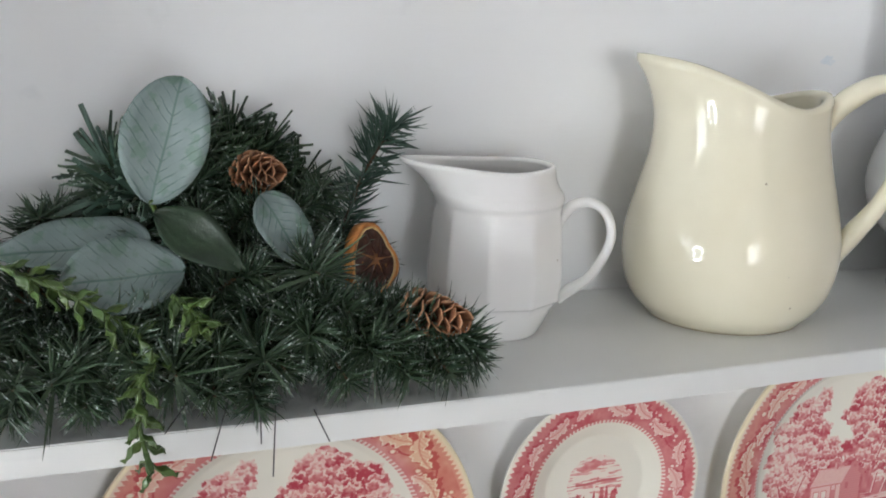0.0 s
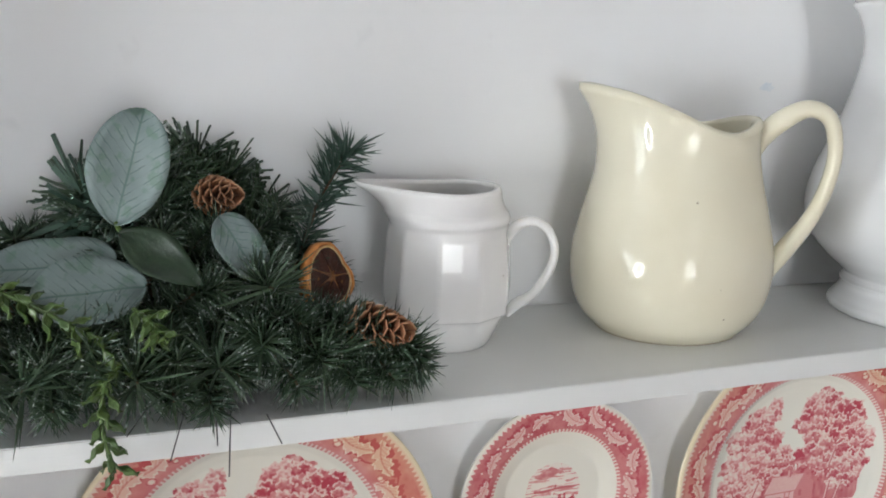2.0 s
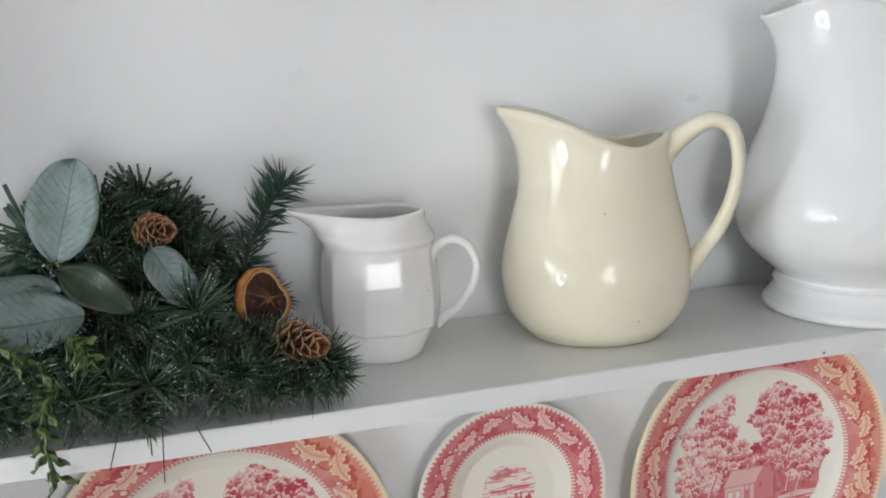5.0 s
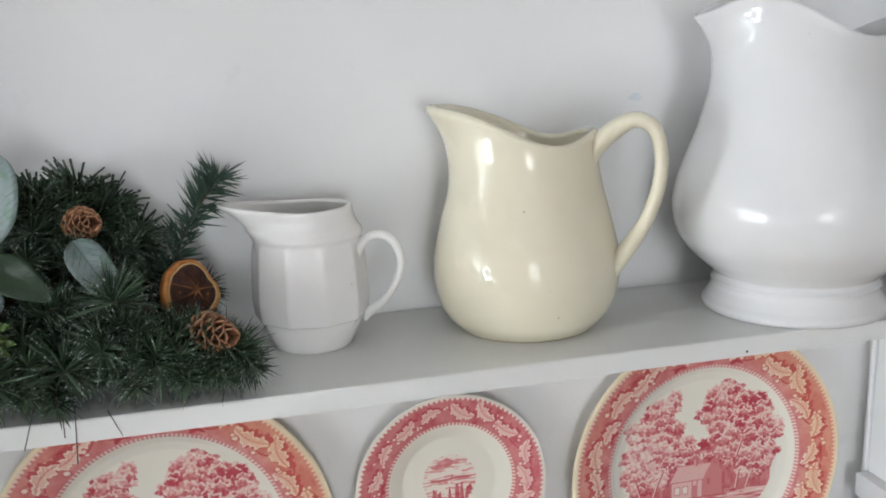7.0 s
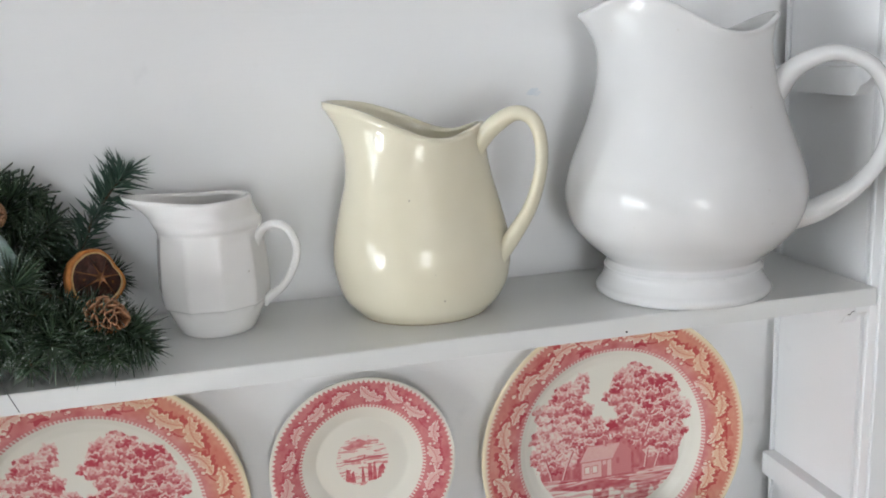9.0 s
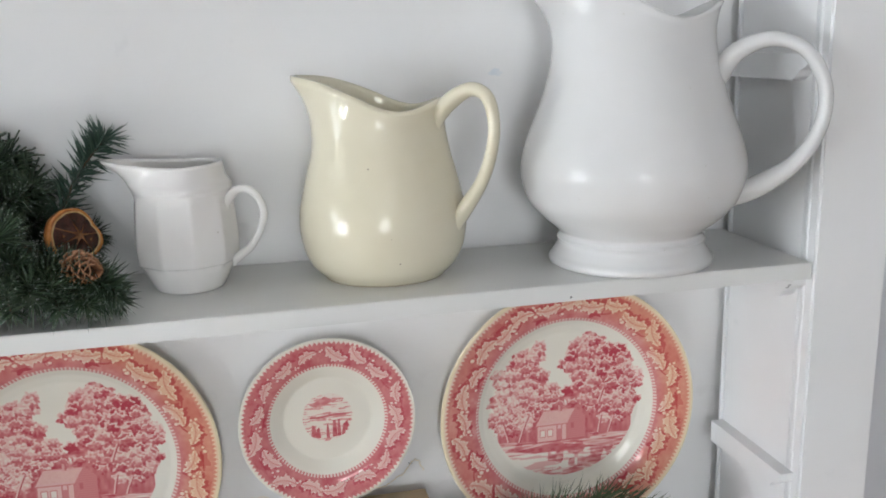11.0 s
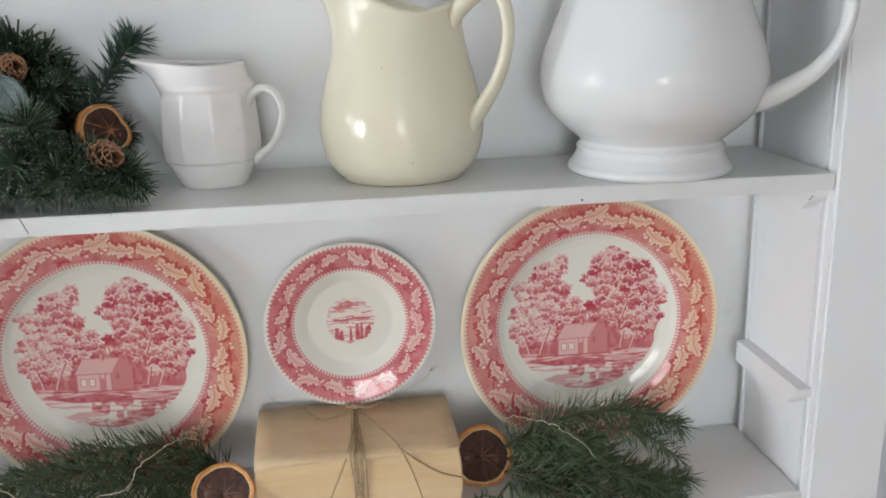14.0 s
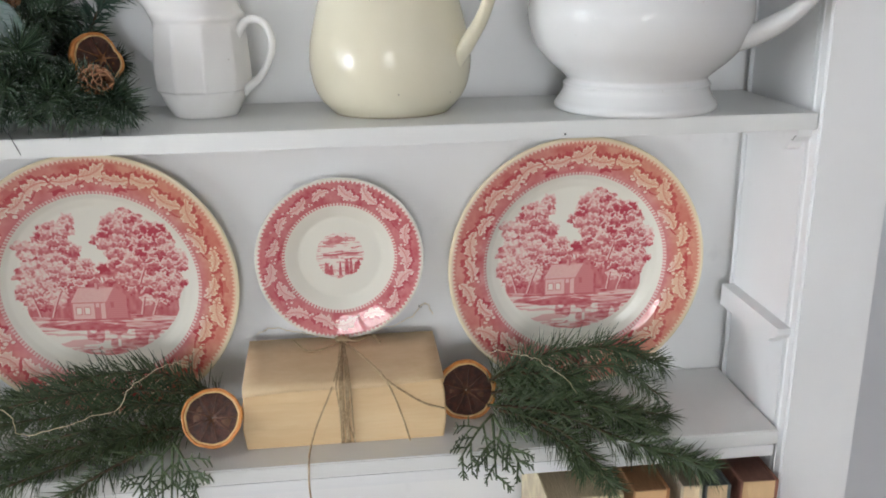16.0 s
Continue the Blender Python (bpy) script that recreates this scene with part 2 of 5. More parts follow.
def tube(pts, radius, sides=8, flat=1.0, side=(0, 1, 0), verts=None, faces=None):
    """A closed tube along points; radius: a number or one for each point; flat widens it along side."""
    verts, faces = ([], []) if verts is None else (verts, faces)
    first = len(verts)
    for i, p in enumerate(pts):
        d = (pts[min(i + 1, len(pts) - 1)] - pts[max(i - 1, 0)]).normalized()
        s = Vector(side) - d * d.dot(Vector(side))
        s = s.normalized() if s.length > 1e-4 else d.orthogonal().normalized()
        u = d.cross(s)
        r = radius[i] if isinstance(radius, (list, tuple)) else radius
        for k in range(sides):
            a = 2 * math.pi * k / sides
            verts.append(p + s * (r * flat * math.cos(a)) + u * (r * math.sin(a)))
    for i in range(len(pts) - 1):
        for k in range(sides):
            a, b = first + i * sides + k, first + i * sides + (k + 1) % sides
            faces.append((a, b, b + sides, a + sides))
    faces.append(tuple(range(first + sides - 1, first - 1, -1)))
    last = first + (len(pts) - 1) * sides
    faces.append(tuple(range(last, last + sides)))
    return verts, faces


# ---- the room that closes the place ----
WALL_Y = 0.0185


def structure(name, bm, mat, label, category):
    return tagged(part(name, bm, mat, None), label, category, kind="structure")


structure("floor", box(-3.7, 2.0, -4.7, 0.16, -0.05, 0.0), M_FLOOR, "brown oak board floor of the room", "floor")
structure("ceiling", box(-3.7, 2.0, -4.7, 0.16, 2.5, 2.55), M_CEIL, "plain white painted ceiling", "ceiling")
structure("wall_north", box(-3.6, 2.0, 0.06, 0.16, 0, 2.5), M_ROOM, "pale grey painted wall behind the hutch", "wall")
structure("wall_east", box(1.9, 2.0, -4.6, 0.06, 0, 2.5), M_ROOM, "pale grey painted side wall", "wall")
bm = box(-3.7, -3.6, -4.6, -1.4, 0, 2.5)
box(-3.7, -3.6, -0.5, 0.16, 0, 2.5, bm=bm)
box(-3.7, -3.6, -1.4, -0.5, 0, 0.9, bm=bm)
box(-3.7, -3.6, -1.4, -0.5, 2.1, 2.5, bm=bm)
structure("wall_west", bm, M_ROOM, "pale grey painted wall with a window", "wall")
bm = box(-3.7, -1.25, -4.7, -4.6, 0, 2.5)
box(-0.25, 2.0, -4.7, -4.6, 0, 2.5, bm=bm)
box(-1.25, -0.25, -4.7, -4.6, 0, 0.95, bm=bm)
box(-1.25, -0.25, -4.7, -4.6, 2.15, 2.5, bm=bm)
structure("wall_south", bm, M_ROOM, "pale grey painted wall with a window", "wall")


def window(name, m, w, h, cols, rows):
    win = thing(name, m, "white painted sash window with small panes in daylight", "window", kind="structure")
    bm = box(-w / 2, w / 2, -0.03, 0.03, -h / 2, -h / 2 + 0.05)
    box(-w / 2, w / 2, -0.03, 0.03, h / 2 - 0.05, h / 2, bm=bm)
    box(-w / 2, -w / 2 + 0.05, -0.03, 0.03, -h / 2 + 0.05, h / 2 - 0.05, bm=bm)
    box(w / 2 - 0.05, w / 2, -0.03, 0.03, -h / 2 + 0.05, h / 2 - 0.05, bm=bm)
    part("window_frame", bm, M_HUTCH, win)
    for k in range(1, cols):
        x = -w / 2 + 0.05 + (w - 0.1) * k / cols
        part("muntin", box(x - 0.03, x + 0.03, -0.02, 0.02, -h / 2 + 0.05, h / 2 - 0.05), M_HUTCH, win)
    for k in range(1, rows):
        z = -h / 2 + 0.05 + (h - 0.1) * k / rows
        part("muntin", box(-w / 2 + 0.05, w / 2 - 0.05, -0.017, 0.017, z - 0.03, z + 0.03), M_HUTCH, win)
    for i in range(cols):
        for k in range(rows):
            x, z = -w / 2 + 0.05 + (w - 0.1) * (i + 0.5) / cols, -h / 2 + 0.05 + (h - 0.1) * (k + 0.5) / rows
            ob = part("pane", box(x - (w - 0.1) / cols / 2, x + (w - 0.1) / cols / 2, -0.002, 0.002, z - (h - 0.1) / rows / 2, z + (h - 0.1) / rows / 2), M_GLASS, win)
            ob.visible_shadow = False


window("window_1", pose(-3.65, -0.95, 1.5, 0, 0, 90), 0.9, 1.2, 2, 2)
window("window_2", pose(-0.75, -4.65, 1.55), 1.0, 1.2, 2, 2)

# ---- the hutch: side panels, face boards, back, shelves and battens ----
LEFT = -0.855
hutch = thing("hutch", (0, 0, 0), "white painted wooden wall hutch with open shelves", "hutch", kind="structure")
part("back_panel", box(LEFT - 0.02, 0.02, WALL_Y, 0.056, 0.0, 2.2), M_WALL, hutch)
part("side_panel", box(0.0, 0.02, -0.11, 0.0, 0.0, 2.2, 0.001), M_HUTCH, hutch)
part("side_panel", box(LEFT - 0.02, LEFT, -0.11, 0.0, 0.0, 2.2, 0.001), M_HUTCH, hutch)
part("face_board", box(0.0003, 0.069, -0.1285, -0.11, 0.0, 2.2, 0.002), M_HUTCH, hutch)
part("face_board", box(LEFT - 0.069, LEFT - 0.0015, -0.1285, -0.11, 0.0, 2.2, 0.002), M_HUTCH, hutch)
part("bead_moulding", mesh_of("bead_moulding", *tube([Vector((0.0005, -0.1165, 0.0)), Vector((0.0005, -0.1165, 2.2))], 0.0014), M_HUTCH), M_HUTCH, hutch)
for x, s in ((0.0, 1), (LEFT, -1)):
    part("corner_strip", box(min(x - s * 0.0025, x + s * 0.004), max(x - s * 0.0025, x + s * 0.004), 0.0005, 0.0042, 0.0, 2.2, 0.0006), M_HUTCH, hutch)
    part("corner_gap", box(min(x + s * 0.007, x + s * 0.018), max(x + s * 0.007, x + s * 0.018), 0.001, WALL_Y - 0.001, 0.0, 2.2), M_SHELF, hutch, "filler set back in the open corner joint")
# the upper board bows a little towards the room near its middle
bm = box(LEFT + 0.001, -0.001, -0.127, WALL_Y - 0.001, 1.486, 1.5, 0.0006)
bmesh.ops.bisect_plane(bm, geom=bm.verts[:] + bm.edges[:] + bm.faces[:], plane_co=(-0.43, 0, 0), plane_no=(1, 0, 0))
for cut in (-0.75, -0.64, -0.54, -0.32, -0.2, -0.1):
    bmesh.ops.bisect_plane(bm, geom=bm.verts[:] + bm.edges[:] + bm.faces[:], plane_co=(cut, 0, 0), plane_no=(1, 0, 0))
for v in bm.verts:
    if v.co.y < -0.1:
        v.co.y -= 0.0058 * max(0.0, 1 - ((v.co.x + 0.58) / 0.30) ** 2)
part("shelf", bm, M_SHELF, hutch, "worn white shelf board with a chipped front edge")
part("shelf", box(LEFT + 0.001, -0.001, -0.1215, WALL_Y - 0.001, 1.1926, 1.2069, 0.0012), M_SHELF, hutch)
part("shelf_rail", box(LEFT + 0.001, -0.003, -0.1195, -0.10, 1.1795, 1.192, 0.001), M_HUTCH, hutch)
part("shelf", box(LEFT + 0.001, -0.001, -0.12, WALL_Y - 0.001, 0.945, 0.96, 0.0012), M_SHELF, hutch)


def batten(x, s, y0, top):
    """A small side batten whose lower front end is cut to an ogee."""
    bm = bmesh.new()
    h, w = 0.0215, 0.0125
    prof = [(-0.001, top), (-0.001, top - h), (y0 + 0.022, top - h), (y0 + 0.016, top - h * 0.86), (y0 + 0.012, top - h * 0.62), (y0 + 0.005, top - h * 0.5), (y0, top - h * 0.3), (y0, top)]
    a = [bm.verts.new((x, y, z)) for y, z in prof]
    b = [bm.verts.new((x - s * w, y, z)) for y, z in prof]
    n = len(prof)
    bm.faces.new(a), bm.faces.new(b[::-1])
    for k in range(n):
        bm.faces.new((a[k], b[k], b[(k + 1) % n], a[(k + 1) % n]))
    bmesh.ops.recalc_face_normals(bm, faces=bm.faces)
    part("batten", bm, M_HUTCH, hutch, "small shelf batten with an ogee end")


for x, s in ((-0.0003, 1), (LEFT + 0.0003, -1)):
    for top, y0 in ((1.669, -0.121), (1.4855, -0.119), (1.3075, -0.121), (1.1788, -0.098), (0.9445, -0.11)):
        batten(x, s, y0, top)
part("nail_dent", mesh_of("nail_dent", *tube([Vector((-0.2123, -0.1272, 1.4895)), Vector((-0.2123, -0.1264, 1.4895))], 0.0009), M_IRON), M_IRON, hutch, "dark nail dent")
part("crack", mesh_of("crack", *tube(spline([(-0.0129, -0.1175, 1.4795), (-0.0129, -0.1145, 1.4785), (-0.0129, -0.1125, 1.4755), (-0.0129, -0.1095, 1.475)], 4), 0.0003, 5), M_IRON), M_IRON, hutch, "hairline crack in the paint")
M_SMUDGE = varied("pale blue paint smudge", (0.70, 0.75, 0.80), (0.79, 0.81, 0.83), 200, 0.5)
rnd = random.Random(2)
ring_pts = [(-0.2290 + 0.0045 * rnd.uniform(0.5, 1.1) * math.cos(k * 0.45) * 1.5, WALL_Y - 0.0002, 1.6570 + 0.0045 * rnd.uniform(0.5, 1.1) * math.sin(k * 0.45)) for k in range(14)]
part("smudge", mesh_of("smudge", ring_pts + [(x, WALL_Y + 0.0005, z) for x, _, z in ring_pts], [tuple(range(14))] + [(k, (k + 1) % 14, 14 + (k + 1) % 14, 14 + k) for k in range(14)], M_SMUDGE, False), M_SMUDGE, hutch, "faint pale blue paint smudge")

# ---- pitchers ----
def smooth_profile(prof, n):
    pts = spline([(r, 0, h) for h, r in prof], n)
    return [(p.z, p.x) for p in pts]


def lip(cs, hs):
    """Lip height as a smooth curve of c."""
    grid = np.linspace(-1.2, 1.2, 97)
    v = np.interp(grid, cs, hs)
    for _ in range(60):
        v[1:-1] = (v[:-2] + 2 * v[1:-1] + v[2:]) / 4
    return lambda c: float(np.interp(c, grid, v))


def jug_body(name, prof, neck, rim, spout, turn, mat, wall=0.0035, deep=1.0, facets=0, belt=(0, 0), segs=120, n=7, mouth=0.35, flare=2.3, beak=2.4):
    """A thrown jug: outside, rolled lip and inside in one skin. rim(c): lip height for c = cos of the angle from the handle.
    spout: how far the lip is drawn out opposite the handle. deep: how round it is front to back."""
    rows = smooth_profile(prof, n)
    top = rows[-1][0]
    outer = [(h, r, 0.0) for h, r in rows]
    lip = [(top + wall * 0.55, rows[-1][1] - wall * 0.35, 0.0), (top + wall * 0.55, rows[-1][1] - wall * 0.9, 0.0)]
    inner = [(h, max(r - wall * 1.4, 0.004), 0.0) for h, r in reversed(rows) if h > 0.006]
    skin = outer + lip + inner
    verts, faces = [], []
    for h, r, _ in skin:
        for k in range(segs):
            a = 2 * math.pi * k / segs
            c = math.cos(a - turn)
            up = max(0.0, (h - neck) / (top - neck))
            z = h if h <= neck else neck + (h - neck) * (rim(c) - neck) / (top - neck)
            rr = r
            if facets:
                step = 2 * math.pi / facets
                flat = math.cos(step / 2) / math.cos((a - radians(9) + step * 0.5) % step - step / 2)
                fade = max(0.0, min(1.0, (h - belt[0]) / 0.004)) * max(0.0, min(1.0, (belt[1] - h) / 0.006))
                rr = r * (1 + (flat * 1.02 - 1) * fade)
            pull = spout * min(up, 1.05) ** flare * max(0.0, -c) ** beak
            x, y = rr * math.cos(a), rr * math.sin(a)
            pinch = 1 - mouth * min(up, 1) ** 1.5 * (0.6 + 0.4 * max(0.0, -c))
            d = Vector((math.cos(turn), math.sin(turn)))
            q = Vector((x, y))
            along, across = q.dot(d), q.dot(Vector((-d.y, d.x)))
            q = d * (along - pull) + Vector((-d.y, d.x)) * (across * pinch)
            verts.append((q.x, q.y * deep, z))
    for i in range(len(skin) - 1):
        for k in range(segs):
            a, b = i * segs + k, i * segs + (k + 1) % segs
            faces.append((a, b, b + segs, a + segs))
    faces.append(tuple(range(segs - 1, -1, -1)))
    last = (len(skin) - 1) * segs
    faces.append(tuple(range(last, last + segs)))
    return mesh_of(name, verts, faces, mat)


def handle_mesh(pts, turn, flat, mat):
    """pts: distance from the axis, height and thickness, in the plane of the handle; both roots lie along the wall."""
    d = Vector((math.cos(turn), math.sin(turn), 0))
    path = spline([d * l + Vector((0, 0, h)) for l, h, _ in pts], 7)
    thick = [p.x for p in spline([(r, 0, 0) for _, _, r in pts], 7)]
    return mesh_of("handle", *tube(path, thick, 18, flat, (-d.y, d.x, 0)), mat)


def foot_ring(r, mat, deep=1.0):
    v, f = tube([Vector((r * math.cos(a), r * deep * math.sin(a), 0.0006)) for a in np.linspace(0, 2 * math.pi, 65)], 0.0006, 6, 1.0, (0, 0, 1))
    return mesh_of("foot_ring", v, f, mat)


cream = thing("cream_pitcher", (-0.3442, -0.0455, 1.5), "glossy cream yellow ceramic pitcher standing on the shelf", "pitcher")
part("body", jug_body("body", [(0.0, 0.0485), (0.003, 0.0518), (0.011, 0.0592), (0.022, 0.0648), (0.037, 0.0678), (0.049, 0.0679), (0.062, 0.0661), (0.085, 0.0603), (0.10, 0.0562), (0.118, 0.0527), (0.132, 0.0518), (0.14, 0.0525)],
     0.10, lip((-1.2, -1, -0.75, -0.35, 0.05, 0.4, 0.7, 1, 1.2), (0.1585, 0.158, 0.156, 0.1465, 0.1365, 0.1315, 0.1335, 0.1405, 0.142)), 0.017, radians(-16), M_CREAM, deep=0.93, mouth=0.05, beak=1.8, wall=0.0055), M_CREAM, cream)
part("handle", handle_mesh([(0.0475, 0.116, 0.0022), (0.0505, 0.129, 0.0058), (0.060, 0.1405, 0.0068), (0.0765, 0.1495, 0.0056), (0.090, 0.1435, 0.005), (0.0952, 0.1235, 0.0046), (0.0926, 0.101, 0.0047), (0.0845, 0.0785, 0.0052), (0.0715, 0.058, 0.0062), (0.0625, 0.043, 0.0055), (0.0605, 0.03, 0.002)], radians(-33), 1.35, M_CREAM), M_CREAM, cream)
part("foot_ring", foot_ring(0.0489, M_CLAY, 0.93), M_CLAY, cream, "thin unglazed brown foot line")

white = thing("white_pitcher", (-0.1365, -0.068, 1.5), "large glossy white ceramic pitcher with a footed base", "pitcher")
part("body", jug_body("body", [(0.0, 0.0668), (0.002, 0.0688), (0.0055, 0.0688), (0.010, 0.0655), (0.016, 0.0622), (0.0195, 0.0618), (0.0215, 0.0622), (0.024, 0.0602), (0.027, 0.0598), (0.032, 0.0652), (0.042, 0.0768), (0.056, 0.0876), (0.077, 0.0932), (0.098, 0.0902), (0.12, 0.0822), (0.14, 0.0748), (0.17, 0.0668), (0.19, 0.0641), (0.206, 0.066), (0.214, 0.069)],
     0.15, lip((-1.2, -1, -0.7, -0.35, 0.05, 0.4, 0.7, 1, 1.2), (0.210, 0.213, 0.231, 0.222, 0.204, 0.196, 0.2, 0.213, 0.216)), 0.013, radians(-14), M_WHITE, deep=0.96, segs=140, mouth=0.3), M_WHITE, white)
part("handle", handle_mesh([(0.0655, 0.138, 0.003), (0.066, 0.154, 0.0085), (0.079, 0.172, 0.0076), (0.105, 0.1815, 0.006), (0.131, 0.1715, 0.0056), (0.1457, 0.143, 0.0056), (0.1427, 0.1105, 0.0058), (0.126, 0.084, 0.0066), (0.101, 0.0665, 0.0088), (0.082, 0.0575, 0.0085), (0.071, 0.047, 0.003)], radians(-30), 1.4, M_WHITE), M_WHITE, white)

creamer = thing("creamer", (-0.5005, -0.037, 1.5), "small ivory lustre ceramic creamer with a faceted body", "creamer")
part("body", jug_body("body", [(0.0, 0.0262), (0.002, 0.0277), (0.011, 0.0322), (0.0205, 0.0366), (0.0225, 0.0388), (0.0255, 0.0392), (0.035, 0.0400), (0.05, 0.0394), (0.066, 0.0382), (0.0735, 0.0374), (0.0765, 0.0372), (0.0795, 0.0381), (0.083, 0.0374), (0.0865, 0.0349), (0.092, 0.0328), (0.0975, 0.0322)],
     0.079, lambda c: 0.0965 + 0.0045 * max(0, -c) ** 2 + 0.001 * max(0, c), 0.0265, radians(-4), M_PEARL, wall=0.0034, mouth=0.06, flare=1.35, beak=2.1, facets=10, belt=(0.016, 0.0765)), M_PEARL, creamer)
part("handle", handle_mesh([(0.0355, 0.060, 0.001), (0.0365, 0.0685, 0.0034), (0.043, 0.0765, 0.0033), (0.0525, 0.0788, 0.0029), (0.0615, 0.0735, 0.0027), (0.066, 0.061, 0.0027), (0.0625, 0.047, 0.0027), (0.0535, 0.033, 0.0029), (0.0425, 0.0245, 0.0036), (0.0385, 0.0175, 0.0012)], radians(-24), 1.3, M_PEARL), M_PEARL, creamer)


# ---- printed plates ----
def value_noise(x, y, seed):
    """Smooth random field on the plane, 0 to 1, one cell a unit."""
    def cell(i, j):
        h = np.sin(i * 127.1 + j * 311.7 + seed * 74.7) * 43758.5453
        return h - np.floor(h)
    i, j = np.floor(x), np.floor(y)
    u, v = x - i, y - j
    u, v = u * u * (3 - 2 * u), v * v * (3 - 2 * v)
    return (cell(i, j) * (1 - u) + cell(i + 1, j) * u) * (1 - v) + (cell(i, j + 1) * (1 - u) + cell(i + 1, j + 1) * u) * v


def band(v, lo, hi, soft):
    return np.clip((v - lo) / soft + 0.5, 0, 1) * np.clip((hi - v) / soft + 0.5, 0, 1)


def leaf_print(x, y, rho, th, r_mid, n, size, seed, ink):
    """Oak leaves and acorns running round the rim, lighter than their ground, with drawn outlines and a dark side."""
    rng = random.Random(seed)
    vine = r_mid + 0.05 * np.sin(th * n / 2)
    ink = np.where(np.abs(rho - vine) < 0.006, 0.95, ink)
    for k in range(n // 2):
        a, br = 2 * math.pi * (k * 2 + rng.uniform(-0.4, 0.4)) / n, r_mid + rng.choice((-1, 1)) * rng.uniform(0.03, 0.075)
        u, v = rho - br, (th - a + math.pi) % (2 * math.pi) - math.pi
        blot = np.hypot(u / 0.034, v / (0.085 * 14 / n * 1.5)) * (1 + 0.3 * np.sin(np.arctan2(v * 0.4, u) * 5 + k)) < 1
        ink = np.where(blot, 0.78 + 0.2 * (u < 0), ink)
    for k in range(n):
        a = 2 * math.pi * (k + rng.uniform(-0.15, 0.15)) / n
        rr = r_mid + (0.03 if k % 2 else -0.03) * rng.uniform(0.5, 1.1)
        cx, cy, t = rr * math.cos(a), rr * math.sin(a), a + math.pi / 2 + rng.uniform(-0.55, 0.55)
        near = np.nonzero(np.hypot(x - cx, y - cy) < size * 1.5)[0]
        px, py, mine = x[near] - cx, y[near] - cy, ink[near]
        u, v = px * math.cos(t) + py * math.sin(t), -px * math.sin(t) + py * math.cos(t)
        s = size * rng.uniform(0.85, 1.15)
        v = v - 0.3 * u * u / s * rng.choice((-1, 1))
        shift = rng.uniform(0, 6)
        def edge(u):
            along = np.clip(u / s, -1, 1)
            return s * 0.55 * np.clip(1 - along ** 2, 0, 1) ** 0.55 * (0.72 + 0.2 * np.cos(along * 9 + shift) + 0.13 * np.cos(along * 21 + shift))
        d = np.abs(v) - edge(u)
        inside = (np.abs(u) < s) & (d < 0)
        shade = (np.abs(u + 0.014) < s) & (np.abs(v + 0.02) - edge(u + 0.014) < 0.008) & ~inside
        mine = np.where(shade, 0.92, mine)
        tone = 0.05 + 0.2 * (d < -0.011) + 0.16 * (d < -0.011) * (v < 0) * (np.sin(u * 230 + np.abs(v) * 260) > 0) + 0.3 * (np.abs(v) < 0.004)
        ink[near] = np.where(inside, tone, mine)
        for _ in range(3):
            b = a + rng.uniform(0.4, 0.6) * 2 * math.pi / n
            br = r_mid + rng.uniform(-0.075, 0.075)
            q = np.hypot(x - br * math.cos(b), (y - br * math.sin(b)) * 1.2)
            w = rng.uniform(0.013, 0.021)
            ink = np.where(q < w * 1.35, np.where(q < w, 0.06 + 0.3 * (q > w * 0.7), 0.85), ink)
    return ink


def foliage(x, y, spots, seed, ink, size):
    """A tree crown of many scalloped leaf clumps, each with a light upper edge and a dark underside."""
    rng = random.Random(seed)
    puffs = []
    for cx, cy, r in spots:
        for _ in range(int(r * r / (size * size) * 1.7)):
            a, q = rng.uniform(0, 2 * math.pi), r * math.sqrt(rng.random())
            puffs.append((cx + q * math.cos(a), cy + q * math.sin(a), size * rng.uniform(0.7, 1.4), rng.uniform(-0.22, 0.28)))
    rough = 0.05 * (value_noise(x * 24, y * 24, seed) - 0.5) + 0.03 * (value_noise(x * 60, y * 60, seed + 1) - 0.5)
    for cx, cy, r in spots:
        crown = np.hypot(x - cx, y - cy) + rough < r
        ink = np.where(crown, np.clip(0.25 + 0.75 * value_noise(x * 36, y * 44, seed + 2), 0.1, 1), ink)
    for cx, cy, r, shift in sorted(puffs, key=lambda p: -p[1] + rng.uniform(-0.12, 0.12)):
        near = np.nonzero((np.abs(x - cx) < r * 1.3) & (np.abs(y - cy) < r * 1.3))[0]
        u, v = (x[near] - cx) / r, (y[near] - cy) / r
        a = np.arctan2(v, u)
        d = np.hypot(u * (0.75 + 0.4 * (cx * 37 % 1)), v * 1.15) * (1 + 0.17 * np.sin(a * 5 + cx * 90) + 0.09 * np.sin(a * 9 + cy * 70))
        grain = value_noise(x[near] * 75, y[near] * 75, seed)
        tone = np.clip(0.57 + shift - 0.3 * v + 0.55 * (grain - 0.5) + 0.75 * (value_noise(np.array([cx * 7.0]), np.array([cy * 7.0]), 90)[0] - 0.5), 0.06, 1)
        tone = np.where((d > 0.66) & (v > 0.0), 0.06 + 0.25 * grain, tone)
        ink[near] = np.where(d < 1, tone, ink[near])
    return ink


